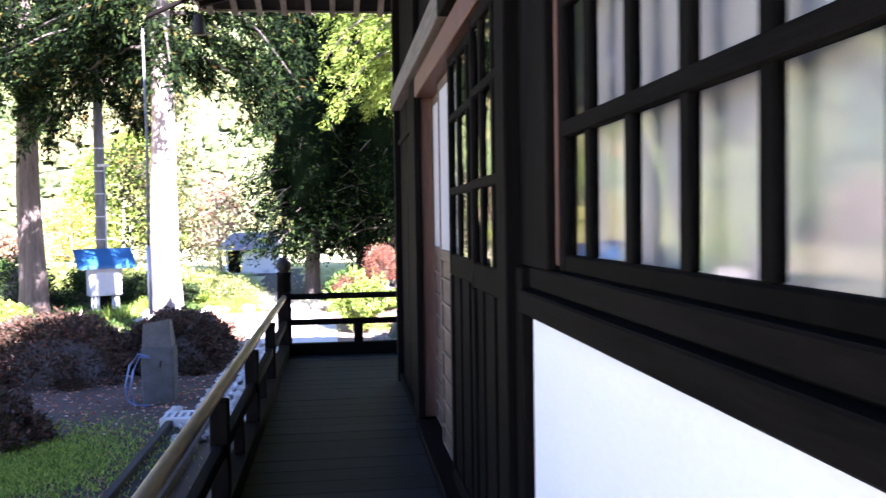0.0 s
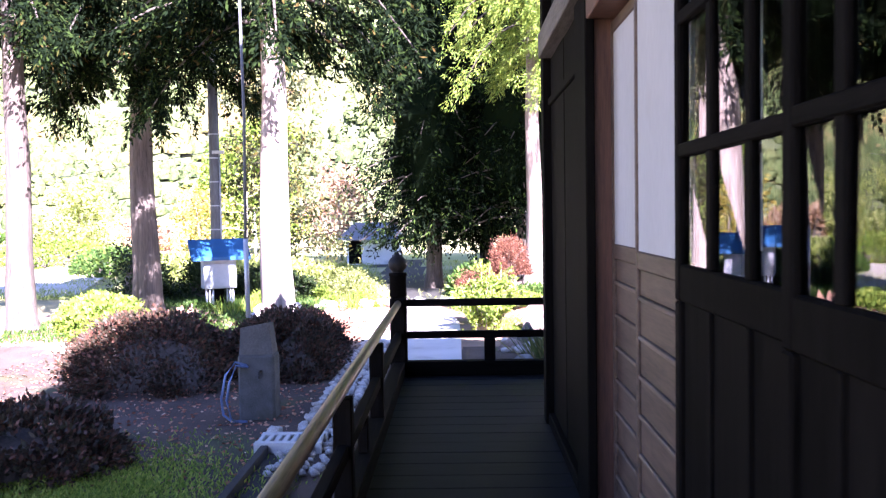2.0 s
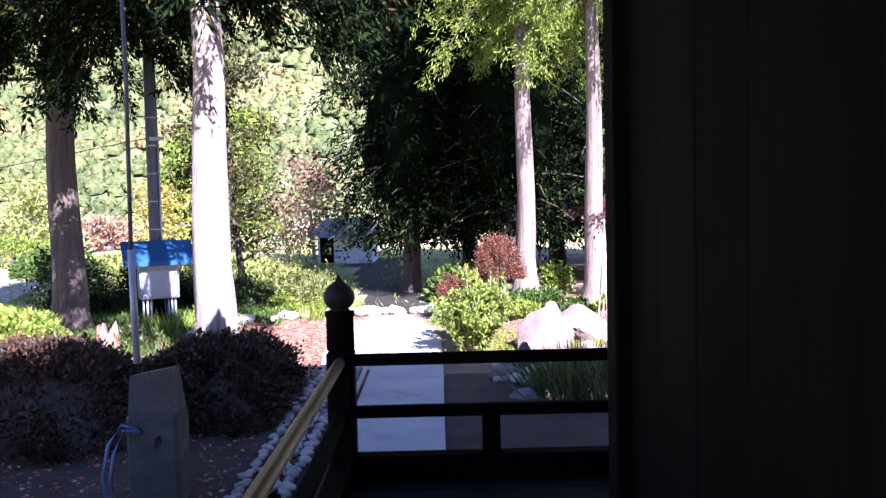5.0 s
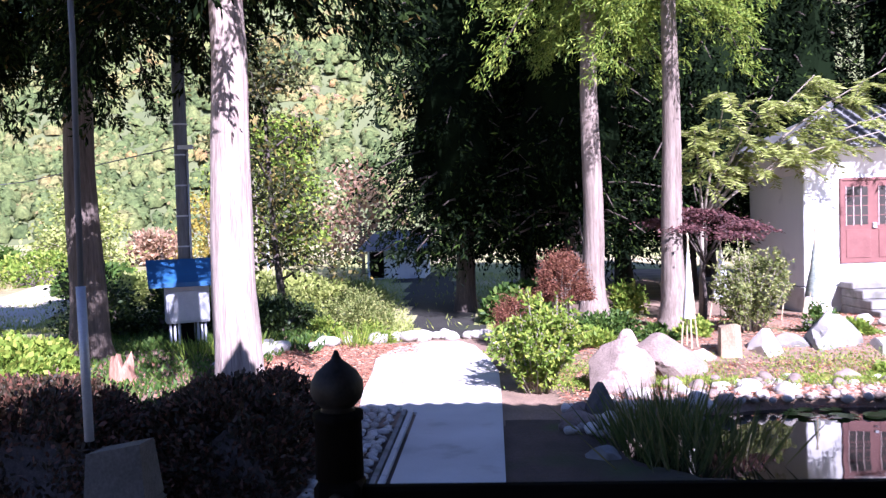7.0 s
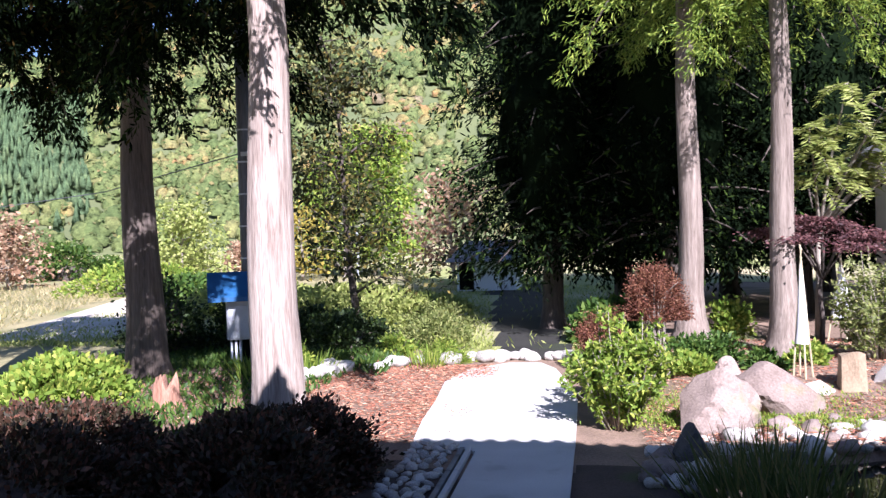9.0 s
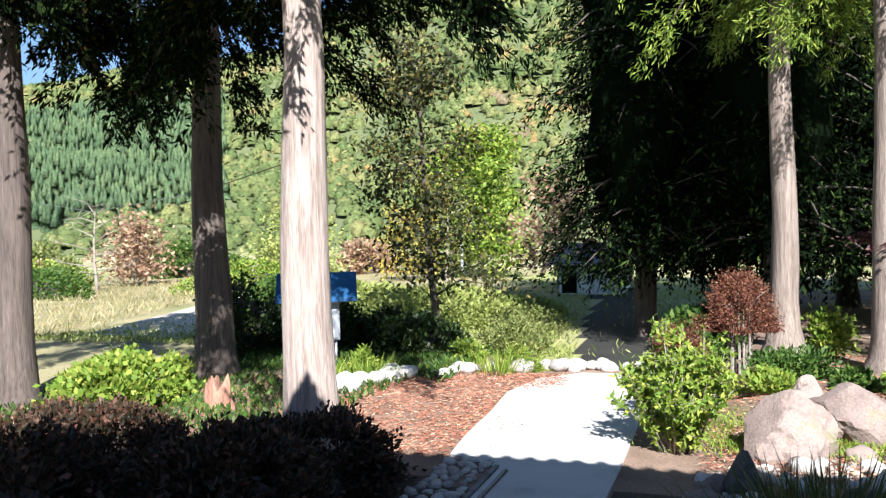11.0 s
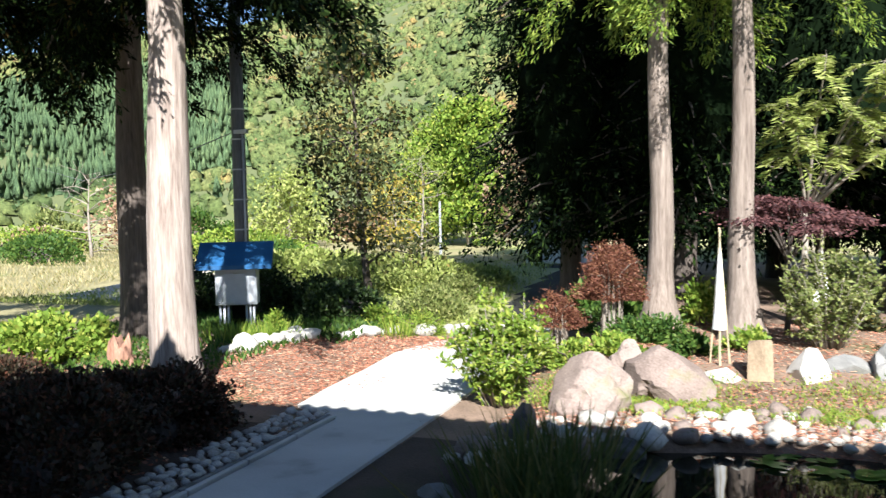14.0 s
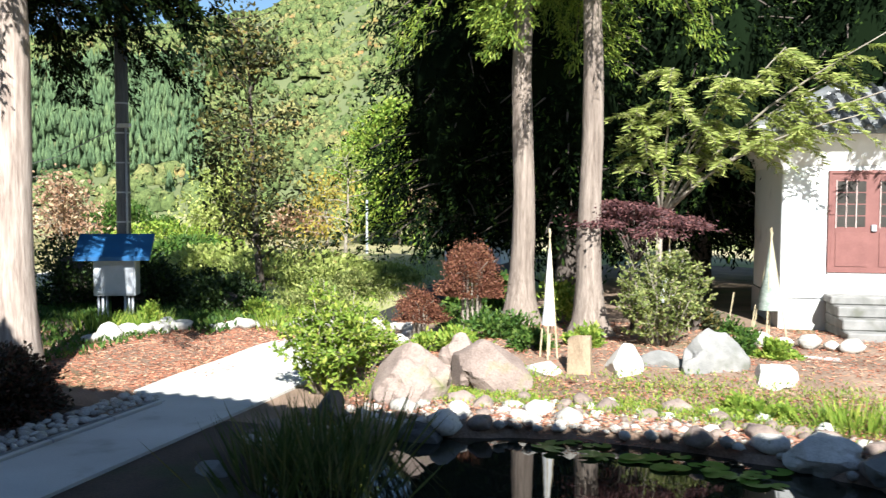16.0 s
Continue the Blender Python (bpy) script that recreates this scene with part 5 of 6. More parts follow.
def scatter(name, label, category, material, n, region, length, width, seed, flat=0.15, rise=0.01):
    """Loose leaves or blades over a patch of ground."""
    g = np.random.default_rng(seed)
    pts, dirs = [], []
    while len(pts) < n:
        x, y = region(g)
        if y > 24.6 and -1.8 - 0.13 * (y - 25) < x < -0.2 - 0.09 * (y - 25) and g.random() > 0.05:
            continue
        if -1.15 < x < 0.0 and 10 < y < 18.5 and g.random() > 0.04:
            continue
        pts.append((x, y, max(ground_z(x, y), -1.12) + rise + g.random() * 0.015))
        a = g.random() * 6.283
        dirs.append((math.cos(a), math.sin(a), g.normal(0, flat) if flat < 1 else g.uniform(0.5, 2.5)))
    return tagged(new(name, leaves(name, material, pts, dirs, length, width, g)), label, category, "", "stuff")


scatter("leaf_litter", "fallen leaves between hedge and cedars", "leaves", LITTER, 5000, lambda g: (g.uniform(-9, -4.0), g.uniform(17.3, 22.0)), 0.075, 0.014, 311)
scatter("weeds", "green weeds between hedge and cedars", "weeds", MIDLEAF, 4000, lambda g: (g.uniform(-9, -3.9), g.uniform(17.5, 22.0)), 0.12, 0.04, 312, 1.5)
scatter("leaf_litter", "fallen reddish brown leaves on the bed", "leaves", LITTER, 15000, lambda g: (g.uniform(-4.3, -1.5), g.uniform(18.2, 23.8)), 0.075, 0.012, 301)
scatter("leaf_litter", "fallen reddish brown needles on the terrace", "leaves", LITTER, 13000, lambda g: (g.uniform(0.3, 8.5), 20.0 + 5.0 * g.random()), 0.075, 0.012, 302)
scatter("leaf_litter", "fallen leaves round the azaleas", "leaves", LITTER, 5000, lambda g: (g.uniform(-7.5, -2.0), g.uniform(7.0, 17.0)), 0.06, 0.03, 303)
scatter("leaf_litter", "red needles between pond stones", "leaves", LITTER, 8000, lambda g: (g.uniform(0.8, 7.5), g.uniform(18.1, 20.2)), 0.09, 0.012, 304, 0.15, 0.05)
scatter("moss_tufts", "bright green moss and short grass", "moss", GREENLEAF, 16000, lambda g: (-3.4 + g.normal(0, 0.65), 9.0 + g.normal(0, 0.8)), 0.055, 0.016, 305, 1.5)
scatter("weeds", "yellow-green weeds between boulders and stones", "weeds", GREENLEAF, 9000, lambda g: (g.choice((2.2, 3.0, 1.1, 4.4, 5.2, 6.0, 6.8)) + g.normal(0, 0.32), g.choice((19.1, 19.5, 20.1)) + g.normal(0, 0.2)), 0.06, 0.016, 306, 1.5, 0.06)
scatter("meadow_grass", "short sunlit meadow grass", "grass", FEATHERLEAF, 14000, lambda g: (g.uniform(-16, 1), 25.5 + 18 * g.random() ** 1.5), 0.14, 0.03, 307, 1.5)
scatter("dry_tufts", "dry straw-coloured grass tufts beside the road", "grass", DRYLEAF, 10000, lambda g: (lambda y: (-15.0 - 0.3 * max(0, y - 24) - 20 * g.random() ** 1.3, y))(21 + 30 * g.random()), 0.3, 0.03, 309, 1.5)
scatter("weeds", "green weeds along the shaded bed", "weeds", MIDLEAF, 5000, lambda g: (g.uniform(-9, -3.4), g.uniform(22.2, 25.5)), 0.16, 0.05, 308, 1.5)

# ---- the meter box and the pole ----
box_ = thing("meter_box", "grey meter cabinet under a blue tin roof on legs", "meter box", (-6.05, 23.0, -1.0), "", 26)
part("cabinet", Shape().box(-0.4, 0.4, -0.22, 0.22, 0.66, 1.4, 0.015), GREYMETAL, box_)
door_ = part("cabinet_door", Shape().box(-0.37, 0.37, -0.245, -0.222, 0.7, 1.28, 0.008), GREYMETAL, box_)
part("handle", Shape().box(-0.31, -0.25, -0.262, -0.246, 0.96, 1.04, 0.006), GREYMETAL, door_)
part("header", Shape().box(-0.42, 0.42, -0.26, 0.24, 1.402, 1.46), DARKWOOD_X, box_)
part("roof", Shape().add([(-0.72, -0.42, 1.4), (0.72, -0.42, 1.4), (0.72, 0.12, 1.83), (-0.72, 0.12, 1.83), (-0.72, -0.42, 1.45), (0.72, -0.42, 1.45), (0.72, 0.12, 1.88), (-0.72, 0.12, 1.88)],
                         [(0, 3, 2, 1), (4, 5, 6, 7), (0, 1, 5, 4), (1, 2, 6, 5), (2, 3, 7, 6), (3, 0, 4, 7)]), BLUETIN, box_, "blue painted sloping tin roof")
part("fascia", Shape().box(-0.72, 0.72, -0.435, -0.422, 1.37, 1.455, 0.003), BLUETIN, box_)
for x in (-0.33, -0.25, -0.17, 0.18, 0.25, 0.32):
    part("conduit", Shape().tube([(x, -0.12, 0.0), (x, -0.12, 0.66)], [0.024, 0.024], 10), GREYMETAL, box_, "", True)
part("back_post", Shape().box(-0.12, 0.12, 0.0, 0.2, 0.0, 0.66), DARKWOOD, box_)
pole = thing("utility_pole", "dark weathered utility pole behind the meter box", "pole", (-6.2, 23.42, -1.0))
part("pole_shaft", Shape().tube([(0, 0, 0), (0, 0, 3), (0, 0, 7.2)], [0.15, 0.135, 0.115], 14), POLEMAT, pole, "", True)
part("pipe", Shape().tube([(0.15, -0.08, 0.4), (0.15, -0.08, 4.1)], [0.022, 0.022], 8), GREYMETAL, pole, "", True)
for z in (2.1, 2.7, 3.3, 3.9, 4.5):
    part("band", Shape().lathe([(z, 0.148), (z + 0.03, 0.148)], 0, 0, 14), GREYMETAL, pole)
part("bracket", Shape().box(-0.02, 0.28, -0.14, -0.06, 4.02, 4.1), GREYMETAL, pole)
wire = thing("overhead_wire", "thin dark overhead wire", "wire")
part("cable", Shape().tube([(-6.2, 23.4, 3.1 + 0.0), (-12, 28, 2.75), (-26, 40, 2.9), (-60, 70, 5.5)], [0.012] * 4, 5), POLEMAT, wire)
meadow_post = thing("meadow_post", "thin pale post in the meadow", "post", (-10.9, 47.0, -1.0))
part("shaft", Shape().tube([(0, 0, 0), (0, 0, 2.6)], [0.07, 0.06], 8), GREYMETAL, meadow_post)

# ---- stump, covers, stakes ----
stump = thing("tree_stump", "reddish weathered tree stump in the ground cover", "stump", (-5.75, 19.35, -0.9))
stump_wood, n = Shape(), 28
rings = []
for k, f in enumerate((0, 0.12, 0.3, 0.5, 0.75, 1.0)):
    for i in range(n):
        a = 2 * math.pi * i / n
        q = (0.3 - 0.13 * min(1, 2.2 * f)) * (1 + (0.2 - 0.06 * f) * math.sin(5 * a) + 0.1 * math.sin(9 * a + 1.2)) * (0.85 if k == 5 else 1)
        rings.append((q * math.cos(a), q * math.sin(a), -0.08 + f * (0.5 + 0.1 * math.sin(3 * a + 0.6) + 0.05 * math.sin(7 * a))))
stump_wood.add(rings + [(0, 0, 0.3)], [(k * n + i, k * n + (i + 1) % n, (k + 1) * n + (i + 1) % n, (k + 1) * n + i) for k in range(5) for i in range(n)] + [(5 * n + i, 5 * n + (i + 1) % n, 6 * n) for i in range(n)])
part("wood", stump_wood, surface("reddish_stump", (0.16, 0.07, 0.045), (0.42, 0.24, 0.17), 0.9, (14, 14, 2), 60, 0.8, 0.02), stump, "", True)


def winter_cover(x, y, z, h, r, cloth, label, seed):
    """Bamboo sticks tied at the top, wrapped in cloth above the ground."""
    g = random.Random(seed)
    t = thing("winter_cover", label, "plant cover", (x, y, z), "plant covers")
    for k in range(4):
        a = 1.57 * k + g.uniform(-0.2, 0.2)
        part("stick", Shape().tube([(1.25 * r * math.cos(a), 1.25 * r * math.sin(a), 0), (-0.1 * r * math.cos(a), -0.1 * r * math.sin(a), h * 1.03 + g.uniform(0, 0.1))], [0.014, 0.01], 6), BAMBOO, t)
    s = Shape()
    n, zs = 12, [0.28, 0.45, 0.62, 0.8, 0.97]
    vs = []
    for f in zs:
        for k in range(n):
            a = 6.283 * k / n
            q = r * (1.25 - 1.32 * f) * (1 + g.uniform(-0.14, 0.14)) + 0.012
            vs.append((q * math.cos(a), q * math.sin(a), h * f))
    fs = [(i * n + k, i * n + (k + 1) % n, (i + 1) * n + (k + 1) % n, (i + 1) * n + k) for i in range(len(zs) - 1) for k in range(n)]
    part("cloth", s.add(vs, fs), cloth, t, "", True)
    return t


winter_cover(3.08, 21.0, -0.72, 1.75, 0.105, WHITECLOTH, "narrow white cloth cover tied over bamboo sticks", 1)
winter_cover(4.55, 24.6, -0.7, 1.5, 0.2, WHITECLOTH, "white cloth cover behind the cedar trunk", 2)
winter_cover(6.22, 24.0, -0.72, 1.72, 0.22, surface("grey_green_net", (0.16, 0.2, 0.17), (0.36, 0.4, 0.36), 0.9, (8, 8, 14), 40, 0.6, 0.02), "grey-green net cover tied over bamboo sticks", 3)
for x, y, h, a in ((5.55, 24.0, 0.75, 0.1), (5.9, 23.6, 0.6, 0.08), (4.95, 23.9, 0.5, -0.06)):
    st = thing("garden_stake", "thin reddish bamboo stake", "stake", (x, y, -0.72), "garden stakes")
    part("stick", Shape().tube([(0, 0, 0), (a, 0, h)], [0.012, 0.01], 6), BAMBOO, st)

# ---- stone pillar with hose, drain ----
pil = thing("stone_pillar", "grey stone water pillar with a dark weathered top", "pillar", (-2.5, 12.2, -1.02))
part("body", Shape().box(-0.22, 0.22, -0.17, 0.17, 0, 0.82, 0.03), surface("mossy_granite", (0.035, 0.035, 0.035), (0.11, 0.11, 0.11), 0.85, (5, 5, 5), 90, 0.6, 0.012, stain=((0.05, 0.05, 0.04), 3.0, 0.52)), pil)
part("top", Shape().add([(-0.2, -0.15, 0.82), (0.2, -0.15, 0.82), (0.2, 0.15, 0.82), (-0.2, 0.15, 0.82), (-0.18, -0.13, 1.14), (0.17, -0.13, 1.2), (0.16, 0.12, 1.18), (-0.17, 0.13, 1.12)], [(0, 1, 5, 4), (1, 2, 6, 5), (2, 3, 7, 6), (3, 0, 4, 7), (4, 5, 6, 7)]), DARKSTONE, pil, "dark weathered stone top")
part("tap", Shape().tube([(0.06, -0.17, 0.62), (0.06, -0.24, 0.62), (0.06, -0.26, 0.55)], [0.016, 0.016, 0.014], 8), BRONZE, pil)
hose = thing("garden_hose", "pale blue hose hung over the pillar", "hose", (-2.5, 12.2, -1.02))
part("hose_loop", Shape().tube([(-0.1, -0.2, 0.7), (-0.24, -0.2, 0.74), (-0.36, -0.19, 0.58), (-0.42, -0.18, 0.3), (-0.4, -0.18, 0.1), (-0.3, -0.2, 0.03), (-0.1, -0.24, 0.03)], [0.016] * 7, 8), HOSE, hose, "", True)
part("hose_loop", Shape().tube([(-0.08, -0.21, 0.68), (-0.22, -0.22, 0.7), (-0.31, -0.21, 0.5), (-0.35, -0.2, 0.28), (-0.3, -0.22, 0.06), (-0.15, -0.3, 0.03)], [0.016] * 6, 8), HOSE, hose, "", True)
drain = thing("drain", "dark drain channel with a pale grating", "drain")
# trough sides and bed blackened, shade inside painted into the colour
part("channel_side", Shape().box(-2.12, -2.04, 0.0, 10.6, -1.05, -0.9), SHADEDARK, drain)
part("channel_side", Shape().box(-1.66, -1.58, 0.0, 10.6, -1.05, -0.9), SHADEDARK, drain)
part("channel_bed", Shape().box(-2.04, -1.66, 0.0, 10.6, -1.06, -0.985), SHADEDARK, drain)
part("grate_edge", Shape().box(-2.2, -1.5, 10.98, 11.06, -1.02, -0.88), CONCRETE, drain)
part("grate_edge", Shape().box(-2.2, -1.5, 10.62, 10.7, -1.02, -0.88), CONCRETE, drain)
for k in range(8):
    part("grate_bar", Shape().box(-2.19 + 0.088 * k, -2.14 + 0.088 * k, 10.702, 10.978, -0.93, -0.885), CONCRETE, drain)
part("grate_pit", Shape().box(-2.2, -1.5, 10.702, 10.978, -1.02, -0.98), DARKSTONE, drain)
stone(STONES[2], -2.1, 11.15, 0.14, "white stone beside the drain grating", "border stones", 0.7)


# ---- the storehouse ----
def storehouse():
    k = thing("storehouse", "white plastered storehouse with grey tiled hip roof", "building", (6.45, 25.2, 0.0), "", 7.9)
    W, D = 5.2, 2.6
    w = part("wall", Shape().box(0, W, 0, D, -0.17, 2.9, 0.02), PLASTER, k)
    part("plinth", Shape().box(-0.03, W + 0.03, -0.03, D, -0.75, -0.172, 0.01), CONCRETE, k)
    part("plinth_band", Shape().box(-0.012, W, -0.015, D, -0.21, -0.17, 0.004), DARKWOOD_X, k)
    # plaster cove under the eaves
    part("cove", Shape().add([(-0.01, -0.01, 2.2), (W, -0.01, 2.2), (W, D, 2.2), (-0.01, D, 2.2), (-0.3, -0.32, 2.72), (W + 0.3, -0.32, 2.72), (W + 0.3, D, 2.72), (-0.3, D, 2.72)],
                             [(0, 1, 5, 4), (1, 2, 6, 5), (3, 0, 4, 7), (7, 4, 5, 6)]), PLASTER, k)
    # double door with small panes
    x0, x1, z0, z1 = 0.82, 2.24, 0.31, 2.05
    fr = part("door", Shape().box(x0, x1, -0.03, 0.02, z0, z1).box(x0 - 0.05, x0, -0.05, 0.0, z0, z1 + 0.05).box(x1, x1 + 0.05, -0.05, 0.0, z0, z1 + 0.05).box(x0 - 0.05, x1 + 0.05, -0.052, 0.0, z1 + 0.002, z1 + 0.06), MAROON, k, "maroon panelled double door")
    for a in (x0, (x0 + x1) / 2 + 0.01):
        b = a + (x1 - x0) / 2 - 0.01
        for i in range(3):
            for j in range(4):
                px, pz = a + 0.09 + 0.165 * i, 1.12 + 0.205 * j
                part("pane", Shape().box(px, px + 0.145, -0.034, -0.031, pz, pz + 0.185, 0.0005), SHADEDARK, fr, "dark glass pane")
            part("muntin", Shape().box(a + 0.073 + 0.165 * i, a + 0.088 + 0.165 * i, -0.045, -0.032, 1.1, 1.94, 0.003), surface("pale_muntin", (0.5, 0.38, 0.36), (0.6, 0.48, 0.46), 0.6), fr)
        part("panel_moulding", Shape().box(a + 0.08, b - 0.08, -0.042, -0.031, 0.42, 1.02, 0.008), MAROON, fr)
    part("handle", Shape().box((x0 + x1) / 2 - 0.05, (x0 + x1) / 2 + 0.04, -0.07, -0.032, 1.04, 1.16, 0.01), GREYMETAL, fr)
    # stone steps
    st = part("steps", Shape().box(0.72, 2.6, -0.55, -0.035, -0.2, -0.06, 0.02), GREYSTONE, k, "grey stone steps")
    for i, (d, za, zb) in enumerate(((0.85, -0.38, -0.202), (1.15, -0.56, -0.382), (1.45, -0.74, -0.562))):
        part("step", Shape().box(0.76, 2.6, -d, -0.036, za, zb, 0.02), GREYSTONE, st)
    # tiled hip roof: rows of rounded tiles
    e, rise, run = 0.5, 0.93, 1.79
    part("roof_deck", Shape().add([(-e, -e, 2.78), (W + e, -e, 2.78), (W + e, D + e, 2.78), (-e, D + e, 2.78), (run - e, run - e, 2.78 + rise), (W + e - run, run - e, 2.78 + rise), (W + e - run, D + e - run, 2.78 + rise), (run - e, D + e - run, 2.78 + rise),
                                  (-e, -e, 2.72), (W + e, -e, 2.72), (W + e, D + e, 2.72), (-e, D + e, 2.72)],
                                 [(0, 1, 5, 4), (1, 2, 6, 5), (2, 3, 7, 6), (3, 0, 4, 7), (4, 5, 6, 7), (11, 10, 9, 8), (0, 8, 9, 1), (3, 11, 8, 0)]), TILE, k)
    tile = Shape()
    vs, fs = [], []
    for j, (yy, zz, rr) in enumerate(((0, 0, 0.075), (0.27, 0.14 + 0.0, 0.06), (0.27, 0.14, 0.05))):
        for q in range(7):
            a = math.pi * q / 6
            vs.append((rr * 1.05 * math.cos(a), yy, zz + rr * math.sin(a)))
    for j in range(2):
        for q in range(6):
            fs.append((j * 7 + q, j * 7 + q + 1, (j + 1) * 7 + q + 1, (j + 1) * 7 + q))
    fs.append(tuple(range(7)))
    tm = tile.add(vs, fs).mesh("roof_tile", TILE, True)
    pan = Shape().add([(-0.13, 0, 0.0), (0, 0, -0.012), (0.13, 0, 0.0), (-0.13, 0, 0.035), (0, 0, 0.018), (0.13, 0, 0.035), (-0.13, 0.27, 0.145), (0, 0.27, 0.13), (0.13, 0.27, 0.145)],
                      [(0, 1, 4, 3), (1, 2, 5, 4), (3, 4, 7, 6), (4, 5, 8, 7)]).mesh("pan_tile", TILE)
    for c in range(13):
        xx = -e + 0.14 + 0.27 * c
        for rw in range(9):
            yy = -e - 0.03 + 0.262 * rw
            if yy + e > xx + e - 0.05 or yy + e > run - 0.2:
                break
            for nm, me, dx, dz in (("roof_tile", tm, 0.0, 0.03), ("pan_tile", pan, 0.135, 0.012)):
                ob = part(nm, me, TILE, k)
                ob.location = (xx + dx, yy, 2.78 + rise / run * (yy + e) + dz)
    hip = part("hip_ridge", Shape().tube([(-e - 0.04, -e - 0.04, 2.82), (run - e, run - e, 2.86 + rise)], [0.1, 0.1], 10), TILE, k, "", True)
    for q in range(9):
        f = q / 9
        part("mortar", Shape().rock((-e + run * f, -e + run * f - 0.09, 2.83 + rise * f), (0.1, 0.05, 0.04), srng, 0.2, 1), PLASTER, hip)
    return k


storehouse()

# ---- the far shed ----
shed = thing("shed", "small white-walled shed with grey roof at the trail's end", "shed", (-4.3, 42.5, -1.05))
part("wall", Shape().box(-1.1, 1.3, -0.2, 3.0, 0, 1.35), PLASTER, shed)
part("dark_door", Shape().box(-1.0, -0.4, -0.23, -0.202, 0.1, 1.2), DARKWOOD, shed)
part("roof", Shape().add([(-1.5, -0.8, 1.25), (1.7, -0.8, 1.25), (1.7, 3.4, 1.25), (-1.5, 3.4, 1.25), (-0.9, 1.3, 2.05), (1.1, 1.3, 2.05)], [(0, 1, 5, 4), (1, 2, 5), (2, 3, 4, 5), (3, 0, 4), (3, 2, 1, 0)]), TILE, shed)

# ---- trees and bushes of the meadow ----
for i, (x, y, h, c, m, n, lab) in enumerate([(-12.2, 55, 7.4, (2.2, 2.1), GREENLEAF, 12000, "bright green tree at the meadow's edge"), (-15.0, 57.5, 6.2, (1.9, 1.9), GREENLEAF, 9000, "bright green tree at the meadow's edge"),
                                             (-15.5, 52, 3.4, (1.4, 1.4), YELLOWLEAF, 900, "yellow autumn tree in the meadow"), (-6.2, 46, 4.2, (1.6, 1.5), AUTUMNLEAF, 1500, "pinkish thin-leaved autumn tree"),
                                             (-28.5, 43, 4.2, (2.0, 2.0), BARKDARK, 0, "grey bare tree by the road"), (-31, 49, 3.2, (1.8, 1.6), AUTUMNLEAF, 1800, "orange autumn tree by the road"), (-24, 55, 4.0, (2.4, 2.0), FEATHERLEAF, 2600, "pale green tree beyond the road")]):
    open_tree("meadow_tree", lab, x, y, h, c, m, n, 0.26, 0.17, 400 + i, BRANCH, 0.1, 16, (0, 0), 0.3, 0.5, 0.12)
for i, (x, y, rx, ry, rz, m) in enumerate([(-7.5, 33.5, 2.6, 1.2, 0.85, FEATHERLEAF), (-11, 35, 2.4, 1.3, 0.9, FEATHERLEAF), (-5.4, 34.5, 1.5, 1.0, 0.45, FEATHERLEAF), (-15, 38, 3, 1.5, 1.1, MIDLEAF), (-20, 44, 3.5, 1.5, 1.4, GREENLEAF), (-30, 41, 4, 1.5, 1.3, MIDLEAF), (-36, 45, 4, 2, 1.6, GREENLEAF), (0.5, 27.2, 0.8, 0.8, 0.9, MIDLEAF)]):
    shrub("meadow_bush", "leafy bush at the meadow's edge", "bush", x, y, rx, ry, rz, m, 3000, 0.2, 0.12, 420 + i, 7, 20, 0.5, core=0.5)

for i, (x, y, rx, rz, m) in enumerate([(-44, 56, 4.0, 2.6, PALEOLIVE), (-38, 60, 3.6, 3.0, AUTUMNLEAF), (-33, 58, 3.2, 2.4, MIDLEAF), (-28, 62, 3.6, 3.2, PALEOLIVE), (-22, 61, 3.2, 2.6, AUTUMNLEAF), (-18, 64, 3.4, 3.4, FEATHERLEAF), (-40, 50, 2.2, 1.3, AUTUMNLEAF), (-35, 47, 2.0, 1.1, PALEOLIVE)]):
    shrub("hillside_bush", "tall autumn shrub at the mountain's foot", "bush", x, y, rx, 1.8, rz, m, 3600, 0.28, 0.16, 460 + i, 8, 20, 0.6, "shrubs at the mountain's foot", core=0.4, clumps=44, tuft=0.12)

# ---- the wooded mountain ----
ELEV = [(-130, 5), (-75, 6.5), (-52, 8.0), (-46, 9.2), (-38, 10.7), (-30, 12.0), (-25, 14.5), (-17, 19.5), (-5, 23), (25, 20), (60, 14), (100, 8)]


def ridge_angle(az):
    for (a, e), (b, f) in zip(ELEV, ELEV[1:]):
        if a <= az <= b:
            return e + (f - e) * smooth01((az - a) / (b - a))
    return 6.0


def hill_point(az, f):
    """A point of the mountainside at a bearing, f of the way from its foot to its ridge."""
    d = 210 + 390 * f
    top = 600 * math.tan(radians(ridge_angle(az)))
    x, y = d * math.sin(radians(az)), 10 + d * math.cos(radians(az))
    z = -2.0 + (top + 2) * (0.75 * f + 0.25 * smooth01(f)) + 7 * noise.noise(Vector((x * 0.02, y * 0.02, 0))) * min(1, f * 4) * (1 - f * 0.5)
    return x, y, z


s = Shape()
azs, fs_ = list(range(-130, 101, 3)), [0, 0.06, 0.14, 0.24, 0.36, 0.5, 0.64, 0.8, 0.92, 1.0, 1.12]
vs = [hill_point(a, f) if f <= 1 else (*hill_point(a, 1.0)[:2], -20) for a in azs for f in fs_]
n = len(fs_)
s.add(vs, [(i * n + k, i * n + k + 1, (i + 1) * n + k + 1, (i + 1) * n + k) for i in range(len(azs) - 1) for k in range(n - 1)])
tagged(new("backdrop_mountain", s.mesh("backdrop_mountain", HILLGROUND, True)), "steep wooded mountainside in autumn colours", "mountain", "", "structure")


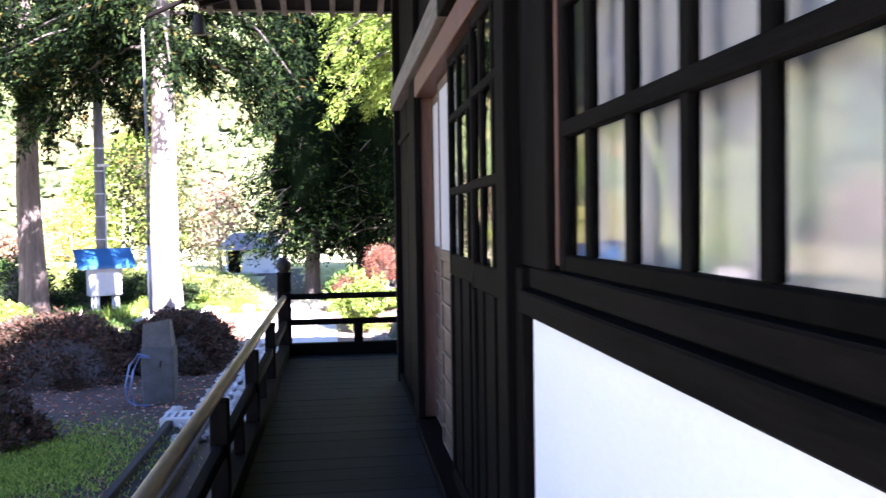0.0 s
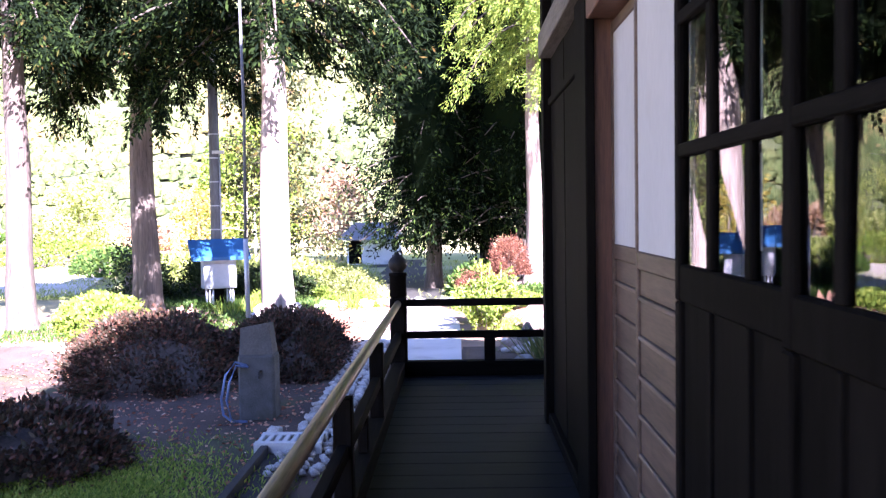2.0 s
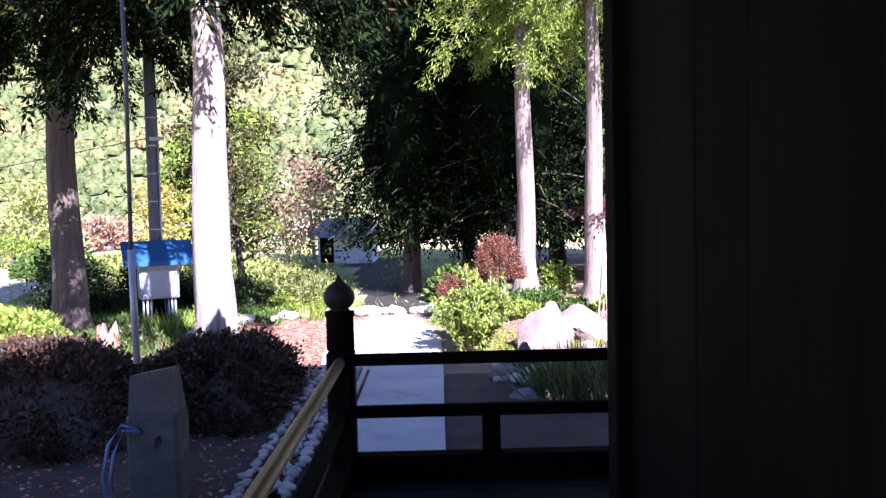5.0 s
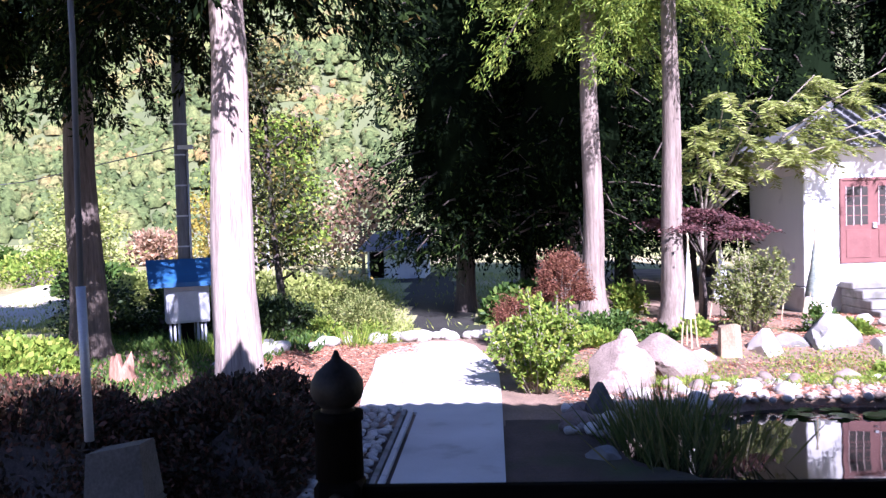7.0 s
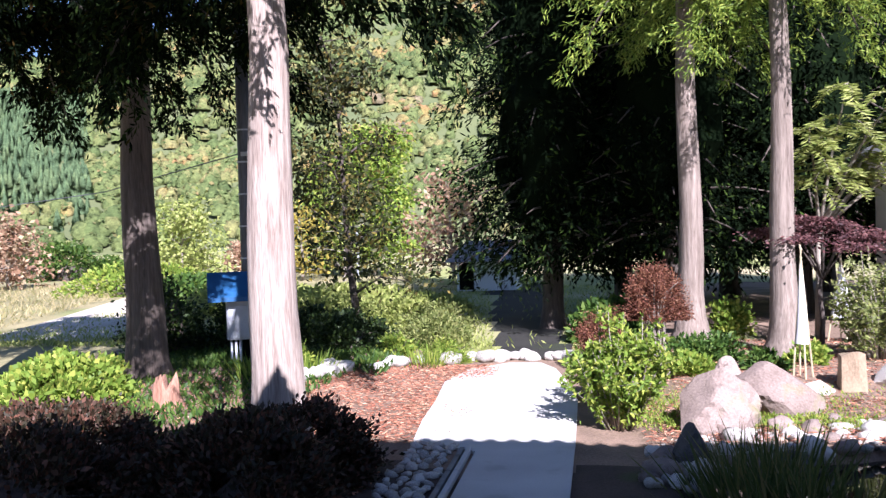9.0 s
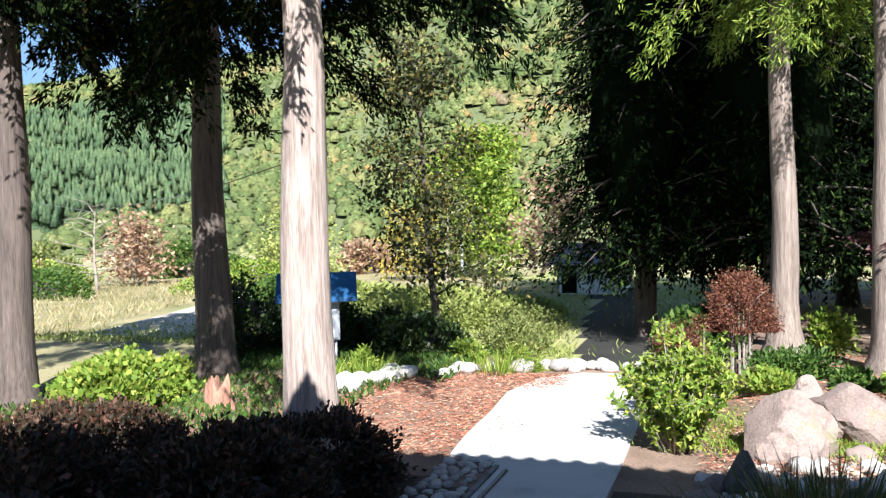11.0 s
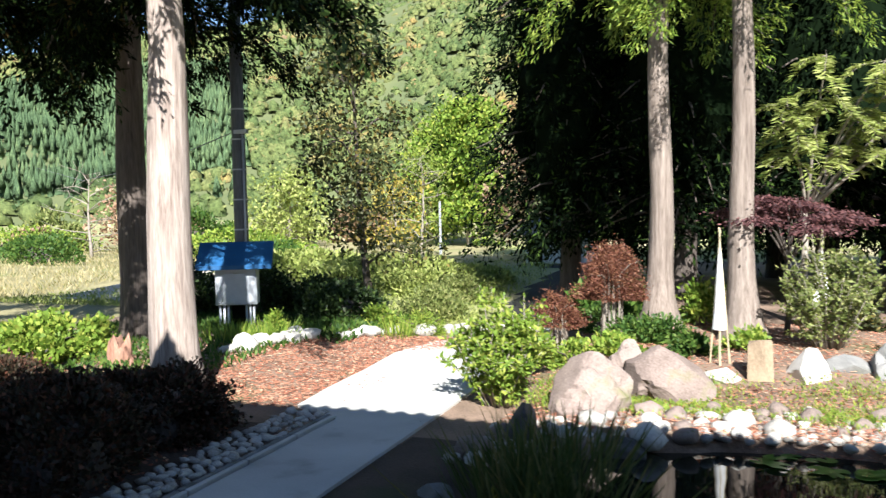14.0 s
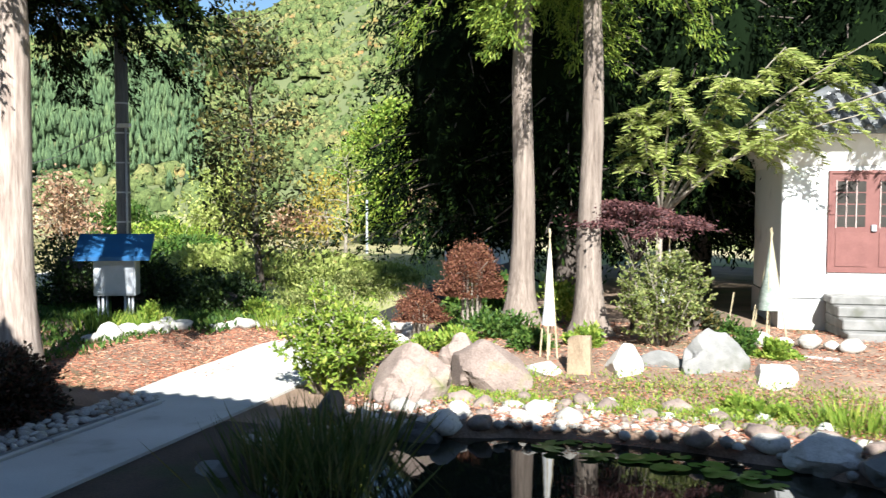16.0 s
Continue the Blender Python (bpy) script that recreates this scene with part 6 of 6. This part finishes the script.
def dome_template(seed, conifer):
    """A lumpy crown of few faces, 1 high and 1 in radius, open below."""
    r = random.Random(seed)
    off = Vector((r.uniform(-50, 50), r.uniform(-50, 50), 0))
    if conifer:
        tiers, n, vs, fs = [(1.0, 0.0), (0.55, 0.36), (0.75, 0.34), (0.25, 0.74), (0.0, 1.0)], 7, [], []
        for q, z in tiers:
            for k in range(n):
                a = 6.283 * k / n
                w = q * (1 + 0.3 * noise.noise(Vector((math.cos(a) * 2, math.sin(a) * 2, z * 4)) + off))
                vs.append((w * math.cos(a), w * math.sin(a), z - 0.06 * (k % 2) * q))
        for t in range(len(tiers) - 1):
            fs += [(t * n + k, t * n + (k + 1) % n, (t + 1) * n + (k + 1) % n, (t + 1) * n + k) for k in range(n)]
        return np.array(vs), np.array(fs)
    rows, n, vs, fs = 4, 8, [], []
    for i in range(rows + 1):
        b = (-0.35 + 1.92 * i / rows) * 1.0
        for k in range(n):
            a = 6.283 * (k + 0.5 * (i % 2)) / n
            p = Vector((math.cos(a) * math.cos(b), math.sin(a) * math.cos(b), math.sin(b)))
            p *= 0.92 + 0.45 * noise.noise(p * 1.9 + off) + 0.3 * noise.noise(p * 4.5 + off)
            vs.append(tuple(p))
    for t in range(rows):
        fs += [(t * n + k, t * n + (k + 1) % n, (t + 1) * n + (k + 1) % n, (t + 1) * n + k) for k in range(n)]
    return np.array(vs), np.array(fs)


def woods(name, label, material, count, pick, seed, conifer=False):
    """Far crowns on the mountainside, joined in one mesh."""
    r = random.Random(seed)
    forms = [dome_template(seed * 10 + k, conifer) for k in range(7)]
    g, T = np.random.default_rng(seed), []
    V, F, made, base = [], [], 0, 0
    while made < count:
        az, f = r.uniform(-68, -2), r.random() ** 0.7
        if not pick(az, f, noise.noise(Vector((az * 0.11, f * 5.0, 7.7)))):
            continue
        made += 1
        x, y, z = hill_point(az, f)
        v, fc = forms[r.randrange(7)]
        w, h = (r.uniform(1.2, 1.9), r.uniform(5, 8)) if conifer else (r.uniform(1.7, 3.3), r.uniform(2.0, 3.6))
        c, s = math.cos(made * 2.4), math.sin(made * 2.4)
        V.append(np.stack([x + w * (v[:, 0] * c - v[:, 1] * s), y + w * (v[:, 0] * s + v[:, 1] * c), z + (0 if conifer else 1.0) + h * v[:, 2]], 1))
        F.append(fc + base)
        if not conifer:
            d = g.normal(size=(9, 3))
            d /= np.linalg.norm(d, axis=1, keepdims=True)
            d[:, 2] = np.abs(d[:, 2])
            T.append(np.concatenate([np.array((x, y, z + 1.0)) + d * (w, w, h) * g.uniform(0.82, 1.06, (9, 1)), d], 1))
        base += len(v)
    me = bpy.data.meshes.new(name)
    me.from_pydata(np.concatenate(V).tolist(), [], np.concatenate(F).tolist())
    me.materials.append(material)
    me.shade_smooth()
    if T:
        t = np.concatenate(T)
        tan = np.cross(t[:, 3:], g.normal(size=(len(t), 3)))
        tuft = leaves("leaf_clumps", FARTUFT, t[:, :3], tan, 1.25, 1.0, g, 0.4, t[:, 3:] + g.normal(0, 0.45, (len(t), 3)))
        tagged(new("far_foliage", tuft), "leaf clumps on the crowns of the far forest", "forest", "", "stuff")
    return tagged(new(name, me), label, "forest", "", "stuff")


plant = lambda az, f, v: (az < -33 and 0.05 < f < 0.62 and v > -0.28)
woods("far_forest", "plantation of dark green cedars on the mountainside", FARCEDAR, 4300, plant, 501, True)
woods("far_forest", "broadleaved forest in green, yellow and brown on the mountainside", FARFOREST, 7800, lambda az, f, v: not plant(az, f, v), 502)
